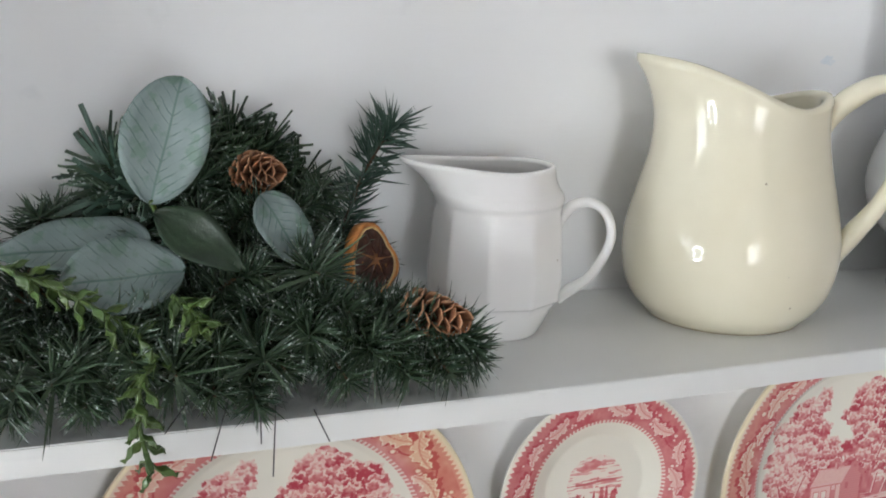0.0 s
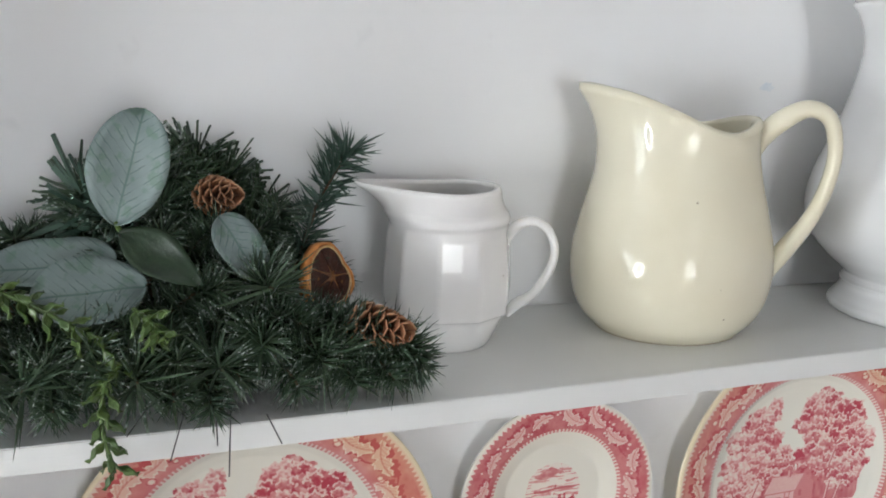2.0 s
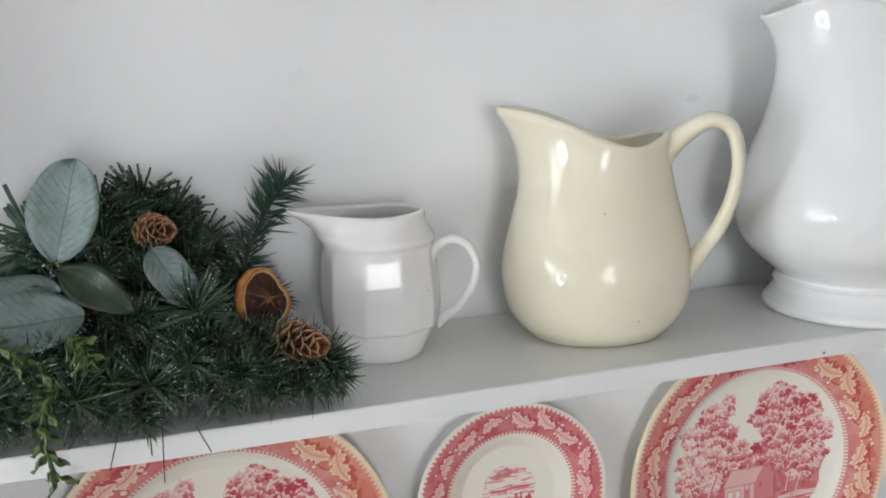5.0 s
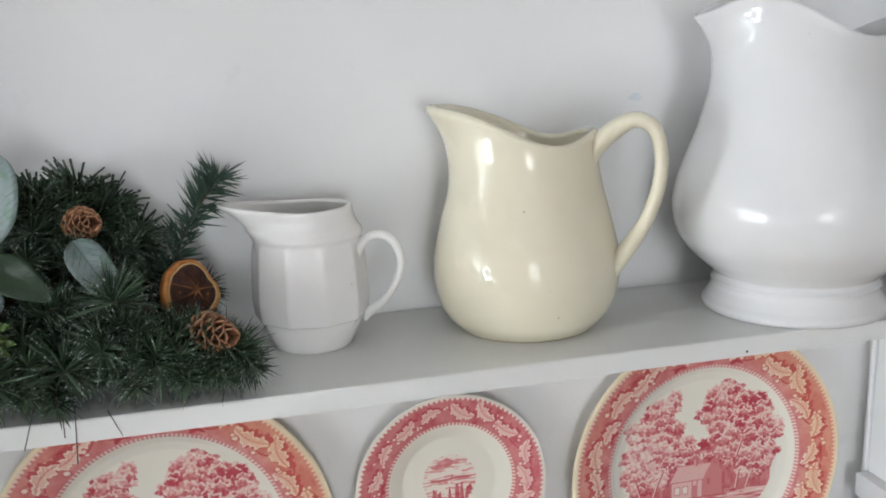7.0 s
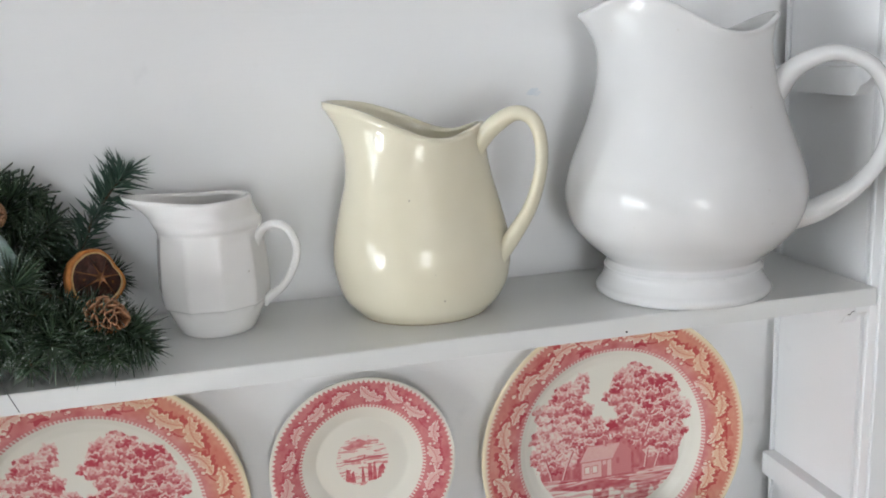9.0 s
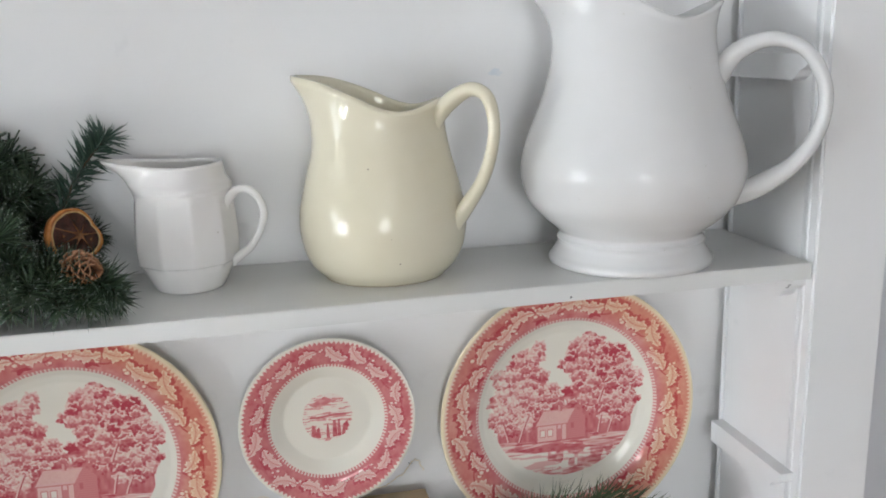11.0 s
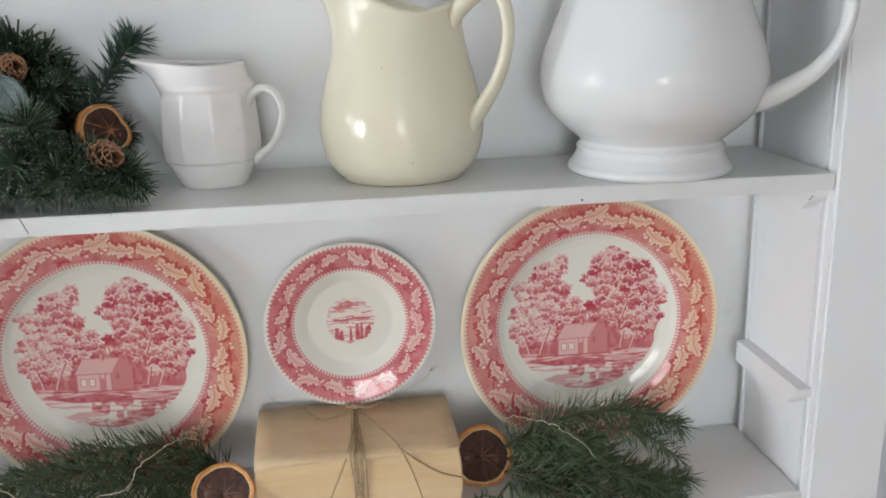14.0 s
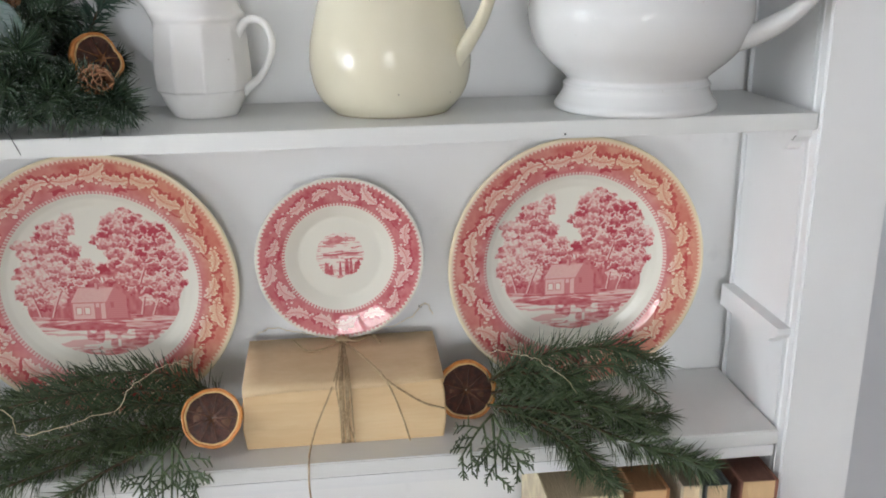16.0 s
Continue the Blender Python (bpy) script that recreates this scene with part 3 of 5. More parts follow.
def great_print(x, y, rho, th):
    """Large plate: toothed edge, leafy rim, beaded line and a cottage under trees by a pond."""
    ink = np.zeros_like(x)
    warm = np.clip(band(rho, 0.78, 1.1, 0.12) * (0.55 + 0.45 * np.clip(np.cos(th) * 1.2, -0.4, 1)) + (rho > 0.98) * 0.5, 0, 0.78)
    tooth = np.abs((th * 190 / (2 * np.pi)) % 1 - 0.5) * 2
    ink = np.where(band(rho, 0.942, 0.980, 0.003) > 0.5, np.where((rho - 0.948) / 0.026 < tooth, 0.6, 0.12), ink)
    rim = band(rho, 0.722, 0.942, 0.003) > 0.5
    ground = 0.44 + 0.14 * value_noise(x * 40, y * 40, 3) + 0.3 * value_noise(x * 12, y * 12, 5) ** 2
    ground = leaf_print(x, y, rho, th, 0.832, 28, 0.104, 11, ground)
    ink = np.where(rim, ground, ink)
    bead = np.abs((th * 176 / (2 * np.pi)) % 1 - 0.5) * 2
    ink = np.where(band(rho, 0.701, 0.724, 0.002) > 0.5, np.where(bead > 0.45, 0.5, 0.1), ink)
    # far bank and the light gap between the trees
    ink = np.where((rho < 0.58) & (y < 0.02) & (y > -0.27) & (np.abs(x) < 0.54), 0.5 + 0.35 * value_noise(x * 46, y * 22, 60), ink)
    ink = foliage(x, y, [(-0.22, 0.45, 0.07), (-0.32, 0.38, 0.11), (-0.44, 0.25, 0.12), (-0.28, 0.23, 0.13), (-0.50, 0.08, 0.10), (-0.33, 0.06, 0.17), (-0.51, -0.07, 0.09), (-0.15, 0.10, 0.10), (-0.10, 0.02, 0.1), (-0.4, -0.06, 0.12)], 21, ink, 0.036)
    ink = foliage(x, y, [(0.19, 0.50, 0.075), (0.09, 0.46, 0.06), (0.055, 0.34, 0.065), (0.26, 0.40, 0.13), (0.41, 0.33, 0.12), (0.18, 0.23, 0.13), (0.48, 0.17, 0.12), (0.50, 0.01, 0.1), (0.32, 0.08, 0.18), (0.10, 0.09, 0.1), (0.4, -0.04, 0.13)], 47, ink, 0.036)
    for x0, lean, top, foot in ((-0.37, 0.25, -0.03, -0.25), (-0.45, -0.2, -0.08, -0.25), (0.27, 0.28, 0.13, 0.0), (0.27, 0.1, -0.1, -0.25), (0.35, 0.3, -0.12, -0.25)):
        d = x - x0 - lean * (y - foot) - 0.5 * (y - foot) ** 2 * (1 if lean > 0 else -1)
        ink = np.where((np.abs(d) < 0.010 + 0.03 * (top - y) ** 2) & (y < top) & (y > foot), np.where(d > 0.001, 0.9, 0.2), ink)
    land = (rho < 0.60) & (y < -0.245 + 0.012 * np.sin(x * 9)) & (np.hypot(x, y * 1.06) < 0.585)
    grass = np.clip(0.04 + 0.8 * value_noise(x * 13, y * 95, 8) ** 1.4 + 0.3 * (value_noise(x * 16, y * 40, 9) > 0.7), 0, 1)
    ink = np.where(land, grass, ink)
    bank = land & (np.abs(y + 0.335 + 0.05 * x) < 0.022 + 0.02 * np.sin(x * 8 + 2.2)) & (x < 0.3)
    ink = np.where(bank, 0.6 + 0.35 * value_noise(x * 30, y * 60, 61), ink)
    pond = land & (y < -0.35) & (y > -0.5)
    ripple = 0.02 + 0.3 * (value_noise(x * 9, y * 70, 12) > 0.62) + 0.6 * (x > -0.14) * (value_noise(x * 22, y * 15, 14) > 0.5) * (0.35 + 0.65 * value_noise(x * 34, y * 75, 15))
    ink = np.where(pond, ripple, ink)
    hx, hy = x / 0.92 + 0.012, (y + 0.262) / 1.08
    behind = (hx > -0.27) & (hx < 0.21) & (hy > -0.01) & (hy < 0.25 - 0.4 * np.abs(hx + 0.02))
    ink = np.where(behind, 0.66 + 0.25 * value_noise(x * 60, y * 60, 71), ink)
    wall = (hx > -0.235) & (hx < 0.03) & (hy < 0.125) & (hy > 0)
    ink = np.where(wall, 0.24 + 0.06 * (np.sin(hy * 400) > 0.3), ink)
    for wx, ww in ((-0.185, 0.026), (-0.12, 0.026)):
        inside = (np.abs(hx - wx) < ww) & (np.abs(hy - 0.06) < 0.03)
        ink = np.where(inside, np.where((np.abs(hx - wx) < ww - 0.007) & (np.abs(hy - 0.06) < 0.023), 0.06, 0.55), ink)
    for px in (-0.235, -0.06, -0.02, 0.025):
        ink = np.where((np.abs(hx - px) < 0.005) & (hy > 0) & (hy < 0.125), 0.6, ink)
    ink = np.where((np.abs(hx + 0.035) < 0.02) & (hy > 0.0) & (hy < 0.085), 0.55, ink)
    gable = (hx > 0.026) & (hx < 0.19) & (hy > 0) & (hy < np.minimum(0.235 - 0.75 * np.abs(hx - 0.095), 0.125 + 1.6 * (hx - 0.026)))
    ink = np.where(gable, 0.52 + 0.07 * (np.sin(hy * 420) > 0), ink)
    ink = np.where(gable & (np.abs(hx - 0.075) < 0.013) & (np.abs(hy - 0.1) < 0.02), 0.75, ink)
    roof = (hy > 0.115) & (hy < 0.232) & (hx > -0.25 + 0.62 * (hy - 0.115)) & (hx < 0.025 + 0.62 * (hy - 0.115))
    ink = np.where(roof, 0.27 + 0.07 * value_noise(x * 90, y * 90, 72), ink)
    ink = np.where(roof & ((hy < 0.122) | (hy > 0.226)), 0.62, ink)
    ink = np.where((hx > -0.05) & (hx < -0.018) & (hy > 0.215) & (hy < 0.262), 0.4 + 0.35 * (hx > -0.03), ink)
    return ink, warm


def small_print(x, y, rho, th):
    """Side plate: scalloped edge, leafy rim, beaded line and a round lake view in the middle."""
    ink = np.zeros_like(x)
    tooth = np.abs((th * 112 / (2 * np.pi)) % 1 - 0.5) * 2
    ink = np.where(band(rho, 0.938, 0.982, 0.003) > 0.5, np.where((rho - 0.942) / 0.036 < tooth, 0.62, 0.03), ink)
    ground = 0.52 + 0.14 * value_noise(x * 40, y * 40, 33) + 0.3 * value_noise(x * 12, y * 12, 35) ** 2
    ground = leaf_print(x, y, rho, th, 0.812, 17, 0.135, 29, ground)
    ink = np.where(band(rho, 0.685, 0.942, 0.003) > 0.5, ground, ink)
    bead = np.abs((th * 110 / (2 * np.pi)) % 1 - 0.5) * 2
    ink = np.where(band(rho, 0.652, 0.687, 0.002) > 0.5, np.where(bead > 0.45, 0.55, 0.05), ink)
    y2 = y - 0.02
    disc = np.hypot(x, y2) < 0.285 + 0.02 * (value_noise(x * 30, y * 30, 41) - 0.5)
    view = np.clip(0.05 + 0.55 * (value_noise(x * 12, y2 * 80, 42) > 0.6) * (0.4 + 0.6 * value_noise(x * 40, y2 * 40, 43)), 0, 1)
    hill = (y2 < 0.25 - 0.5 * np.abs(x + 0.02)) & (y2 > 0.15 + 0.03 * np.sin(x * 17))
    view = np.where(hill, 0.4 + 0.3 * value_noise(x * 30, y2 * 30, 44), view)
    view = np.where((np.abs(y2 - 0.01 - 0.01 * np.sin(x * 12)) < 0.013 - 0.03 * np.abs(x - 0.02) ** 2) & (x > -0.2) & (x < 0.22), 0.75, view)
    view = np.where((np.abs(x - 0.03) < 0.006) & (y2 > 0.01) & (y2 < 0.06), 0.8, view)
    for cx, w, top in ((-0.16, 0.035, -0.1), (-0.11, 0.028, -0.12), (0.0, 0.018, -0.09), (0.08, 0.024, -0.03), (0.13, 0.02, -0.06), (0.21, 0.05, -0.08)):
        shape = (np.abs(x - cx) < w * (0.45 + 0.55 * np.clip((top - y2) / 0.12, 0, 1))) & (y2 < top + 0.02 * np.sin(x * 60))
        view = np.where(shape & (y2 > -0.25), 0.65 + 0.35 * value_noise(x * 40, y2 * 40, 46), view)
    return np.where(disc, view, ink), np.zeros_like(x)


def plate_mesh(name, radius, profile, rings, segs, print_of, mat):
    """A plate facing -y with its print as a field on the glazed face; the back is a plain shell."""
    fr = np.r_[0.004, np.linspace(0.03, 0.998, rings - 2), 1.0]
    hs = np.interp(fr, [p for p, _ in profile], [h for _, h in profile])
    for _ in range(2):
        hs[1:-1] = (hs[:-2] + 2 * hs[1:-1] + hs[2:]) / 4
    th = np.linspace(0, 2 * np.pi, segs, endpoint=False)
    rr, tt = np.meshgrid(fr, th, indexing="ij")
    x, z = rr * np.cos(tt), rr * np.sin(tt)
    ink, warm = print_of(x.ravel(), z.ravel(), rr.ravel(), tt.ravel())
    front = np.stack([x * radius, np.repeat(-hs[:, None], segs, 1), z * radius], -1).reshape(-1, 3)
    bfr = np.array([1.004, 1.0, 0.8, 0.62, 0.58, 0.004])
    bh = np.interp(np.minimum(bfr, 1), [p for p, _ in profile], [h for _, h in profile]) - np.array([0.0012, 0.0026, 0.004, 0.0045, 0.0042, 0.004])
    bx, bz = np.meshgrid(bfr, th, indexing="ij")
    back = np.stack([bx * np.cos(bz) * radius, np.repeat(-bh[:, None], segs, 1), bx * np.sin(bz) * radius], -1).reshape(-1, 3)
    verts = np.r_[front, back]
    total = rings + len(bfr)
    i, k = np.meshgrid(np.arange(total - 1), np.arange(segs), indexing="ij")
    a, b = i * segs + k, i * segs + (k + 1) % segs
    quads = np.stack([a, a + segs, b + segs, b], -1).reshape(-1, 4)
    me = bpy.data.meshes.new(name)
    me.from_pydata(verts.tolist(), [], quads.tolist() + [list(range(segs)), list(range(len(verts) - segs, len(verts)))[::-1]])
    me.materials.append(mat)
    me.polygons.foreach_set("use_smooth", [True] * len(me.polygons))
    for key, field in (("ink", ink), ("warm", warm)):
        at = me.attributes.new(key, "FLOAT", "POINT")
        at.data.foreach_set("value", np.r_[field.ravel(), np.zeros(len(back)) + (0.8 * warm[-segs:].mean() if key == "warm" else 0)].astype(np.float32))
    me.update()
    return me


def transferware(name, cream_tone):
    m, nt, b = material(name, 0.3, 0, 1.0)
    b.inputs["Coat Roughness"].default_value = 0.02
    b.inputs["Specular IOR Level"].default_value = 0.0
    ink, warm = nt.nodes.new("ShaderNodeAttribute"), nt.nodes.new("ShaderNodeAttribute")
    ink.attribute_name, warm.attribute_name = "ink", "warm"
    red = ramp(nt, ink.outputs["Fac"], [(0.0, cream_tone), (0.25, (0.76, 0.50, 0.46)), (0.55, (0.63, 0.235, 0.235)), (1.0, (0.47, 0.06, 0.085))])
    tan = ramp(nt, ink.outputs["Fac"], [(0.0, (0.79, 0.66, 0.43)), (0.3, (0.72, 0.44, 0.28)), (0.7, (0.62, 0.22, 0.15)), (1.0, (0.48, 0.06, 0.05))])
    nt.links.new(mix(nt, warm.outputs["Fac"], red, tan), b.inputs["Base Color"])
    bump(nt, b, noisy(nt, coords(nt), 26, 2), 0.04, 0.001)
    return m


M_PLATE = transferware("red transfer print on cream earthenware", (0.80, 0.775, 0.69))
RED_PLATE = [(0, 0.0), (0.6, 0.0004), (0.66, 0.003), (0.72, 0.0085), (0.77, 0.0105), (0.95, 0.0155), (0.985, 0.0165), (1.0, 0.016)]
big = plate_mesh("dinner_plate", 0.1275, RED_PLATE, 200, 1500, great_print, M_PLATE)
for x, roll in ((-0.1635, 0.0), (-0.6175, 1.5)):
    ob = new("dinner_plate", big)
    ob.matrix_world = pose(x, 0.0125, 1.207 + 0.1275, -1.2, roll, 0)
    tagged(ob, "cream dinner plate with red printed cottage, trees and leafy rim", "plate", "printed plates against the back")
small = plate_mesh("side_plate", 0.0792, [(0, 0.0), (0.5, 0.0005), (0.62, 0.0055), (0.72, 0.009), (0.95, 0.0125), (1.0, 0.0125)], 120, 1000, small_print, M_PLATE)
ob = new("side_plate", small)
ob.matrix_world = pose(-0.3945, 0.009, 1.2735 + 0.0792, -1.2, 0, 0)
tagged(ob, "small cream plate with red leafy rim standing on the paper bundle", "plate", "printed plates against the back")


# ---- greenery ----
def branch_mesh(name, path, length, count, mats, spread=0.75, droop=0.1, thick=0.0006, frost=0.0, stem=0.0015, taper=0.45, seed=0, blunt=False):
    """A twig along path set all round with thin tapering needles."""
    rng = random.Random(seed)
    pts = spline(path, 5)
    n = len(pts)
    verts, faces = tube(pts, [stem * (1 - 0.6 * k / n) for k in range(n)], 5)
    slots = [0] * len(faces)
    for _ in range(count):
        f = rng.random() ** 0.85 * (n - 1.001)
        i = int(f)
        p = pts[i].lerp(pts[i + 1], f - i)
        d = (pts[i + 1] - pts[i]).normalized()
        s = d.orthogonal().normalized()
        a = rng.uniform(0, 2 * math.pi)
        out = s * math.cos(a) + d.cross(s) * math.sin(a)
        way = (out * spread + d * rng.uniform(0.15, 1.0) + Vector((0, 0, -droop * rng.random()))).normalized()
        l = length * rng.uniform(0.6, 1.1) * (1 - taper * (f / n) ** 2)
        side = way.orthogonal().normalized()
        up = way.cross(side)
        b = len(verts)
        bend = Vector((0, 0, -droop * l * 0.25)) + out * (l * rng.uniform(-0.05, 0.12))
        mid = p + way * (l * 0.55)
        w = thick * rng.uniform(0.8, 1.3)
        for c, wd in ((p, w * 0.8), (mid, w)):
            verts += [c + side * wd, c - side * wd * 0.5 + up * wd * 0.6, c - side * wd * 0.5 - up * wd * 0.6]
        tip = p + way * l + bend
        if blunt:
            verts += [tip + side * w, tip - side * w * 0.5 + up * w * 0.6, tip - side * w * 0.5 - up * w * 0.6]
        else:
            verts.append(tip)
        hi = 2 if rng.random() < frost else 1
        for k in range(3):
            j = (k + 1) % 3
            faces.append((b + k, b + j, b + 3 + j, b + 3 + k))
            slots.append(1)
            faces.append((b + 3 + k, b + 3 + j, b + 6 + j, b + 6 + k) if blunt else (b + 3 + k, b + 3 + j, b + 6))
            slots.append(hi)
        if blunt:
            faces.append((b + 6, b + 7, b + 8))
            slots.append(hi)
    return mesh_of(name, verts, faces, mats, False, slots)


def leaf_mesh(name, length, width, mat, cup=0.12, bend=0.15, point=0.6, blade=0.0):
    """One leaf along +y from its base, thin but solid, with a raised rib and a slight cup."""
    rows, cols = 18, 8
    verts, faces = [], []
    for side in (1, -1):
        for i in range(rows + 1):
            t = 0.5 - 0.5 * math.cos(math.pi * i / rows)
            half = width / 2 * math.sin(math.pi * t ** (0.78 + 0.25 * (1 - point))) ** (0.62 + 0.25 * point) if 0 < t < 1 else 0.0004
            if point < 0.4 and 0 < t < 1:
                half = width / 2 * max(1e-4, 1 - (2 * t ** 1.08 - 1) ** 2) ** 0.56
            if blade and 0 < t < 1:
                half = width / 2 * math.sin(math.pi * t ** 0.62) ** blade * (1 + 0.03 * math.sin(t * 13))
            for k in range(cols + 1):
                u = 2 * k / cols - 1
                z = cup * width * (u * u) - bend * length * (t - 0.3) ** 2 + side * 0.0004 - 0.0007 * max(0, 1 - abs(u) * 4)
                z += 0.0012 * math.sin(t * 9 + u * 2)
                verts.append((u * half, t * length, z))
    m = (rows + 1) * (cols + 1)
    for i in range(rows):
        for k in range(cols):
            a = i * (cols + 1) + k
            q = (a, a + 1, a + cols + 2, a + cols + 1)
            faces.append(q)
            faces.append(tuple(v + m for v in reversed(q)))
    rim = [i * (cols + 1) for i in range(rows + 1)] + [rows * (cols + 1) + k for k in range(1, cols + 1)] + [i * (cols + 1) + cols for i in range(rows - 1, -1, -1)] + list(range(cols - 1, 0, -1))
    for a, b in zip(rim, rim[1:] + rim[:1]):
        faces.append((a, b, b + m, a + m))
    return mesh_of(name, verts, faces, mat)


def aimed(base, tip, face):
    """The pose whose y axis runs from base to tip and whose z axis looks along face."""
    y = (Vector(tip) - Vector(base)).normalized()
    z = (Vector(face) - y * y.dot(Vector(face))).normalized()
    x = y.cross(z)
    m = Matrix((x, y, z)).transposed().to_4x4()
    m.translation = base
    return m


garland = thing("garland", (0, 0, 0), "frosted artificial pine garland with eucalyptus leaves lying on the shelf", "garland")
NEEDLES = [M_TWIG, M_NEEDLE, M_FROST]
SPINE = [(-0.80, -0.06, 1.53), (-0.74, -0.065, 1.548), (-0.68, -0.055, 1.555), (-0.63, -0.06, 1.55), (-0.585, -0.085, 1.535)]
part("stem", mesh_of("stem", *tube(spline(SPINE, 6), 0.003, 8), M_TWIG), M_TWIG, garland)
rng = random.Random(4)
TIPS = [
    # twigs lying along the front of the shelf
    ((-0.74, -0.07, 1.54), (-0.785, -0.125, 1.522)), ((-0.73, -0.07, 1.54), (-0.755, -0.135, 1.515)), ((-0.70, -0.07, 1.54), (-0.725, -0.135, 1.517)),
    ((-0.72, -0.06, 1.54), (-0.70, -0.125, 1.525)), ((-0.68, -0.06, 1.54), (-0.672, -0.135, 1.516)), ((-0.66, -0.06, 1.54), (-0.64, -0.13, 1.522)),
    ((-0.65, -0.06, 1.54), (-0.655, -0.14, 1.512)), ((-0.63, -0.07, 1.54), (-0.612, -0.135, 1.516)), ((-0.62, -0.08, 1.535), (-0.582, -0.132, 1.514)),
    ((-0.62, -0.09, 1.53), (-0.60, -0.13, 1.527)), ((-0.60, -0.09, 1.532), (-0.550, -0.128, 1.524)), ((-0.60, -0.08, 1.53), (-0.556, -0.115, 1.518)),
    ((-0.65, -0.06, 1.55), (-0.618, -0.11, 1.552)), ((-0.65, -0.06, 1.555), (-0.618, -0.09, 1.565)),
    ((-0.59, -0.10, 1.53), (-0.545, -0.127, 1.523)), ((-0.585, -0.09, 1.528), (-0.544, -0.12, 1.514)), ((-0.60, -0.10, 1.525), (-0.563, -0.135, 1.516)),
    # the body of the garland
    ((-0.78, -0.05, 1.53), (-0.77, -0.085, 1.575)), ((-0.76, -0.05, 1.53), (-0.742, -0.07, 1.585)), ((-0.72, -0.05, 1.54), (-0.70, -0.08, 1.578)),
    ((-0.68, -0.05, 1.54), (-0.672, -0.08, 1.585)), ((-0.67, -0.05, 1.55), (-0.642, -0.075, 1.585)), ((-0.64, -0.05, 1.55), (-0.612, -0.06, 1.584)),
    ((-0.63, -0.03, 1.54), (-0.60, -0.03, 1.562)), ((-0.62, -0.05, 1.53), (-0.585, -0.06, 1.528)), ((-0.70, -0.03, 1.53), (-0.73, -0.01, 1.575)),
    ((-0.66, -0.02, 1.53), (-0.64, 0.0, 1.58)), ((-0.60, -0.03, 1.52), (-0.572, -0.02, 1.545)), ((-0.77, -0.09, 1.525), (-0.80, -0.11, 1.55)),
    ((-0.68, -0.09, 1.535), (-0.648, -0.105, 1.562)), ((-0.71, -0.10, 1.53), (-0.69, -0.125, 1.55)), ((-0.63, -0.10, 1.53), (-0.608, -0.12, 1.545)),
]
for k, (a, b) in enumerate(TIPS):
    a, b = Vector(a), Vector(b)
    m = a.lerp(b, 0.5) + Vector((rng.uniform(-0.006, 0.006), rng.uniform(-0.006, 0.006), 0.008))
    part("branch", branch_mesh("branch", [a, m, b], 0.0245, 360, NEEDLES, 0.95, 0.15, 0.00068, 0.6, seed=100 + k), M_NEEDLE, garland)
for k in range(26):
    t = k / 25
    a = Vector((-0.80 + 0.20 * t, rng.uniform(-0.09, -0.06), rng.uniform(1.528, 1.545) - 0.012 * t))
    b = a + Vector((rng.uniform(-0.018, 0.022), rng.uniform(-0.055, -0.035), rng.uniform(-0.016, 0.012)))
    b.y = max(b.y, -0.138)
    part("branch", branch_mesh("branch", [a, a.lerp(b, 0.5) + Vector((0, 0, 0.005)), b], 0.0235, 310, NEEDLES, 1.0, 0.12, 0.00068, 0.6, taper=0.2, seed=200 + k), M_NEEDLE, garland)
for k in range(9):
    a = Vector((-0.725 + 0.013 * k, -0.035, 1.56 + rng.uniform(-0.008, 0.008)))
    b = a + Vector((rng.uniform(-0.015, 0.02), rng.uniform(-0.03, 0.012), rng.uniform(0.022, 0.036)))
    part("branch", branch_mesh("branch", [a, a.lerp(b, 0.5), b], 0.023, 330, NEEDLES, 1.0, 0.1, 0.0007, 0.45, taper=0.2, seed=260 + k), M_NEEDLE, garland)
# the bottle-brush tuft behind the upright leaf
for k, (a, b) in enumerate((((-0.69, -0.04, 1.575), (-0.712, -0.05, 1.605)), ((-0.68, -0.04, 1.58), (-0.672, -0.03, 1.618)), ((-0.66, -0.03, 1.588), (-0.648, -0.012, 1.618)), ((-0.645, -0.03, 1.58), (-0.63, -0.008, 1.608)), ((-0.67, -0.03, 1.585), (-0.662, -0.035, 1.612)), ((-0.66, -0.03, 1.58), (-0.648, -0.02, 1.607)), ((-0.655, -0.04, 1.575), (-0.636, -0.02, 1.604)), ((-0.665, -0.045, 1.575), (-0.652, -0.03, 1.60)), ((-0.64, -0.035, 1.565), (-0.612, -0.02, 1.590)))):
    part("branch", branch_mesh("branch", [a, Vector(a).lerp(Vector(b), 0.5), b], 0.027, 260, NEEDLES, 1.1, 0.0, 0.0009, 0.22, taper=0.1, seed=150 + k, blunt=True), M_NEEDLE, garland, "bristly cut-off tinsel branch")
part("branch", branch_mesh("branch", [(-0.598, -0.04, 1.55), (-0.579, -0.024, 1.59), (-0.556, -0.008, 1.619)], 0.0235, 290, [M_TWIG, M_FIR, M_FIR], 1.3, -0.2, 0.00085, 0.0, taper=0.0, seed=170), M_NEEDLE, garland, "upright dark green fir sprig")
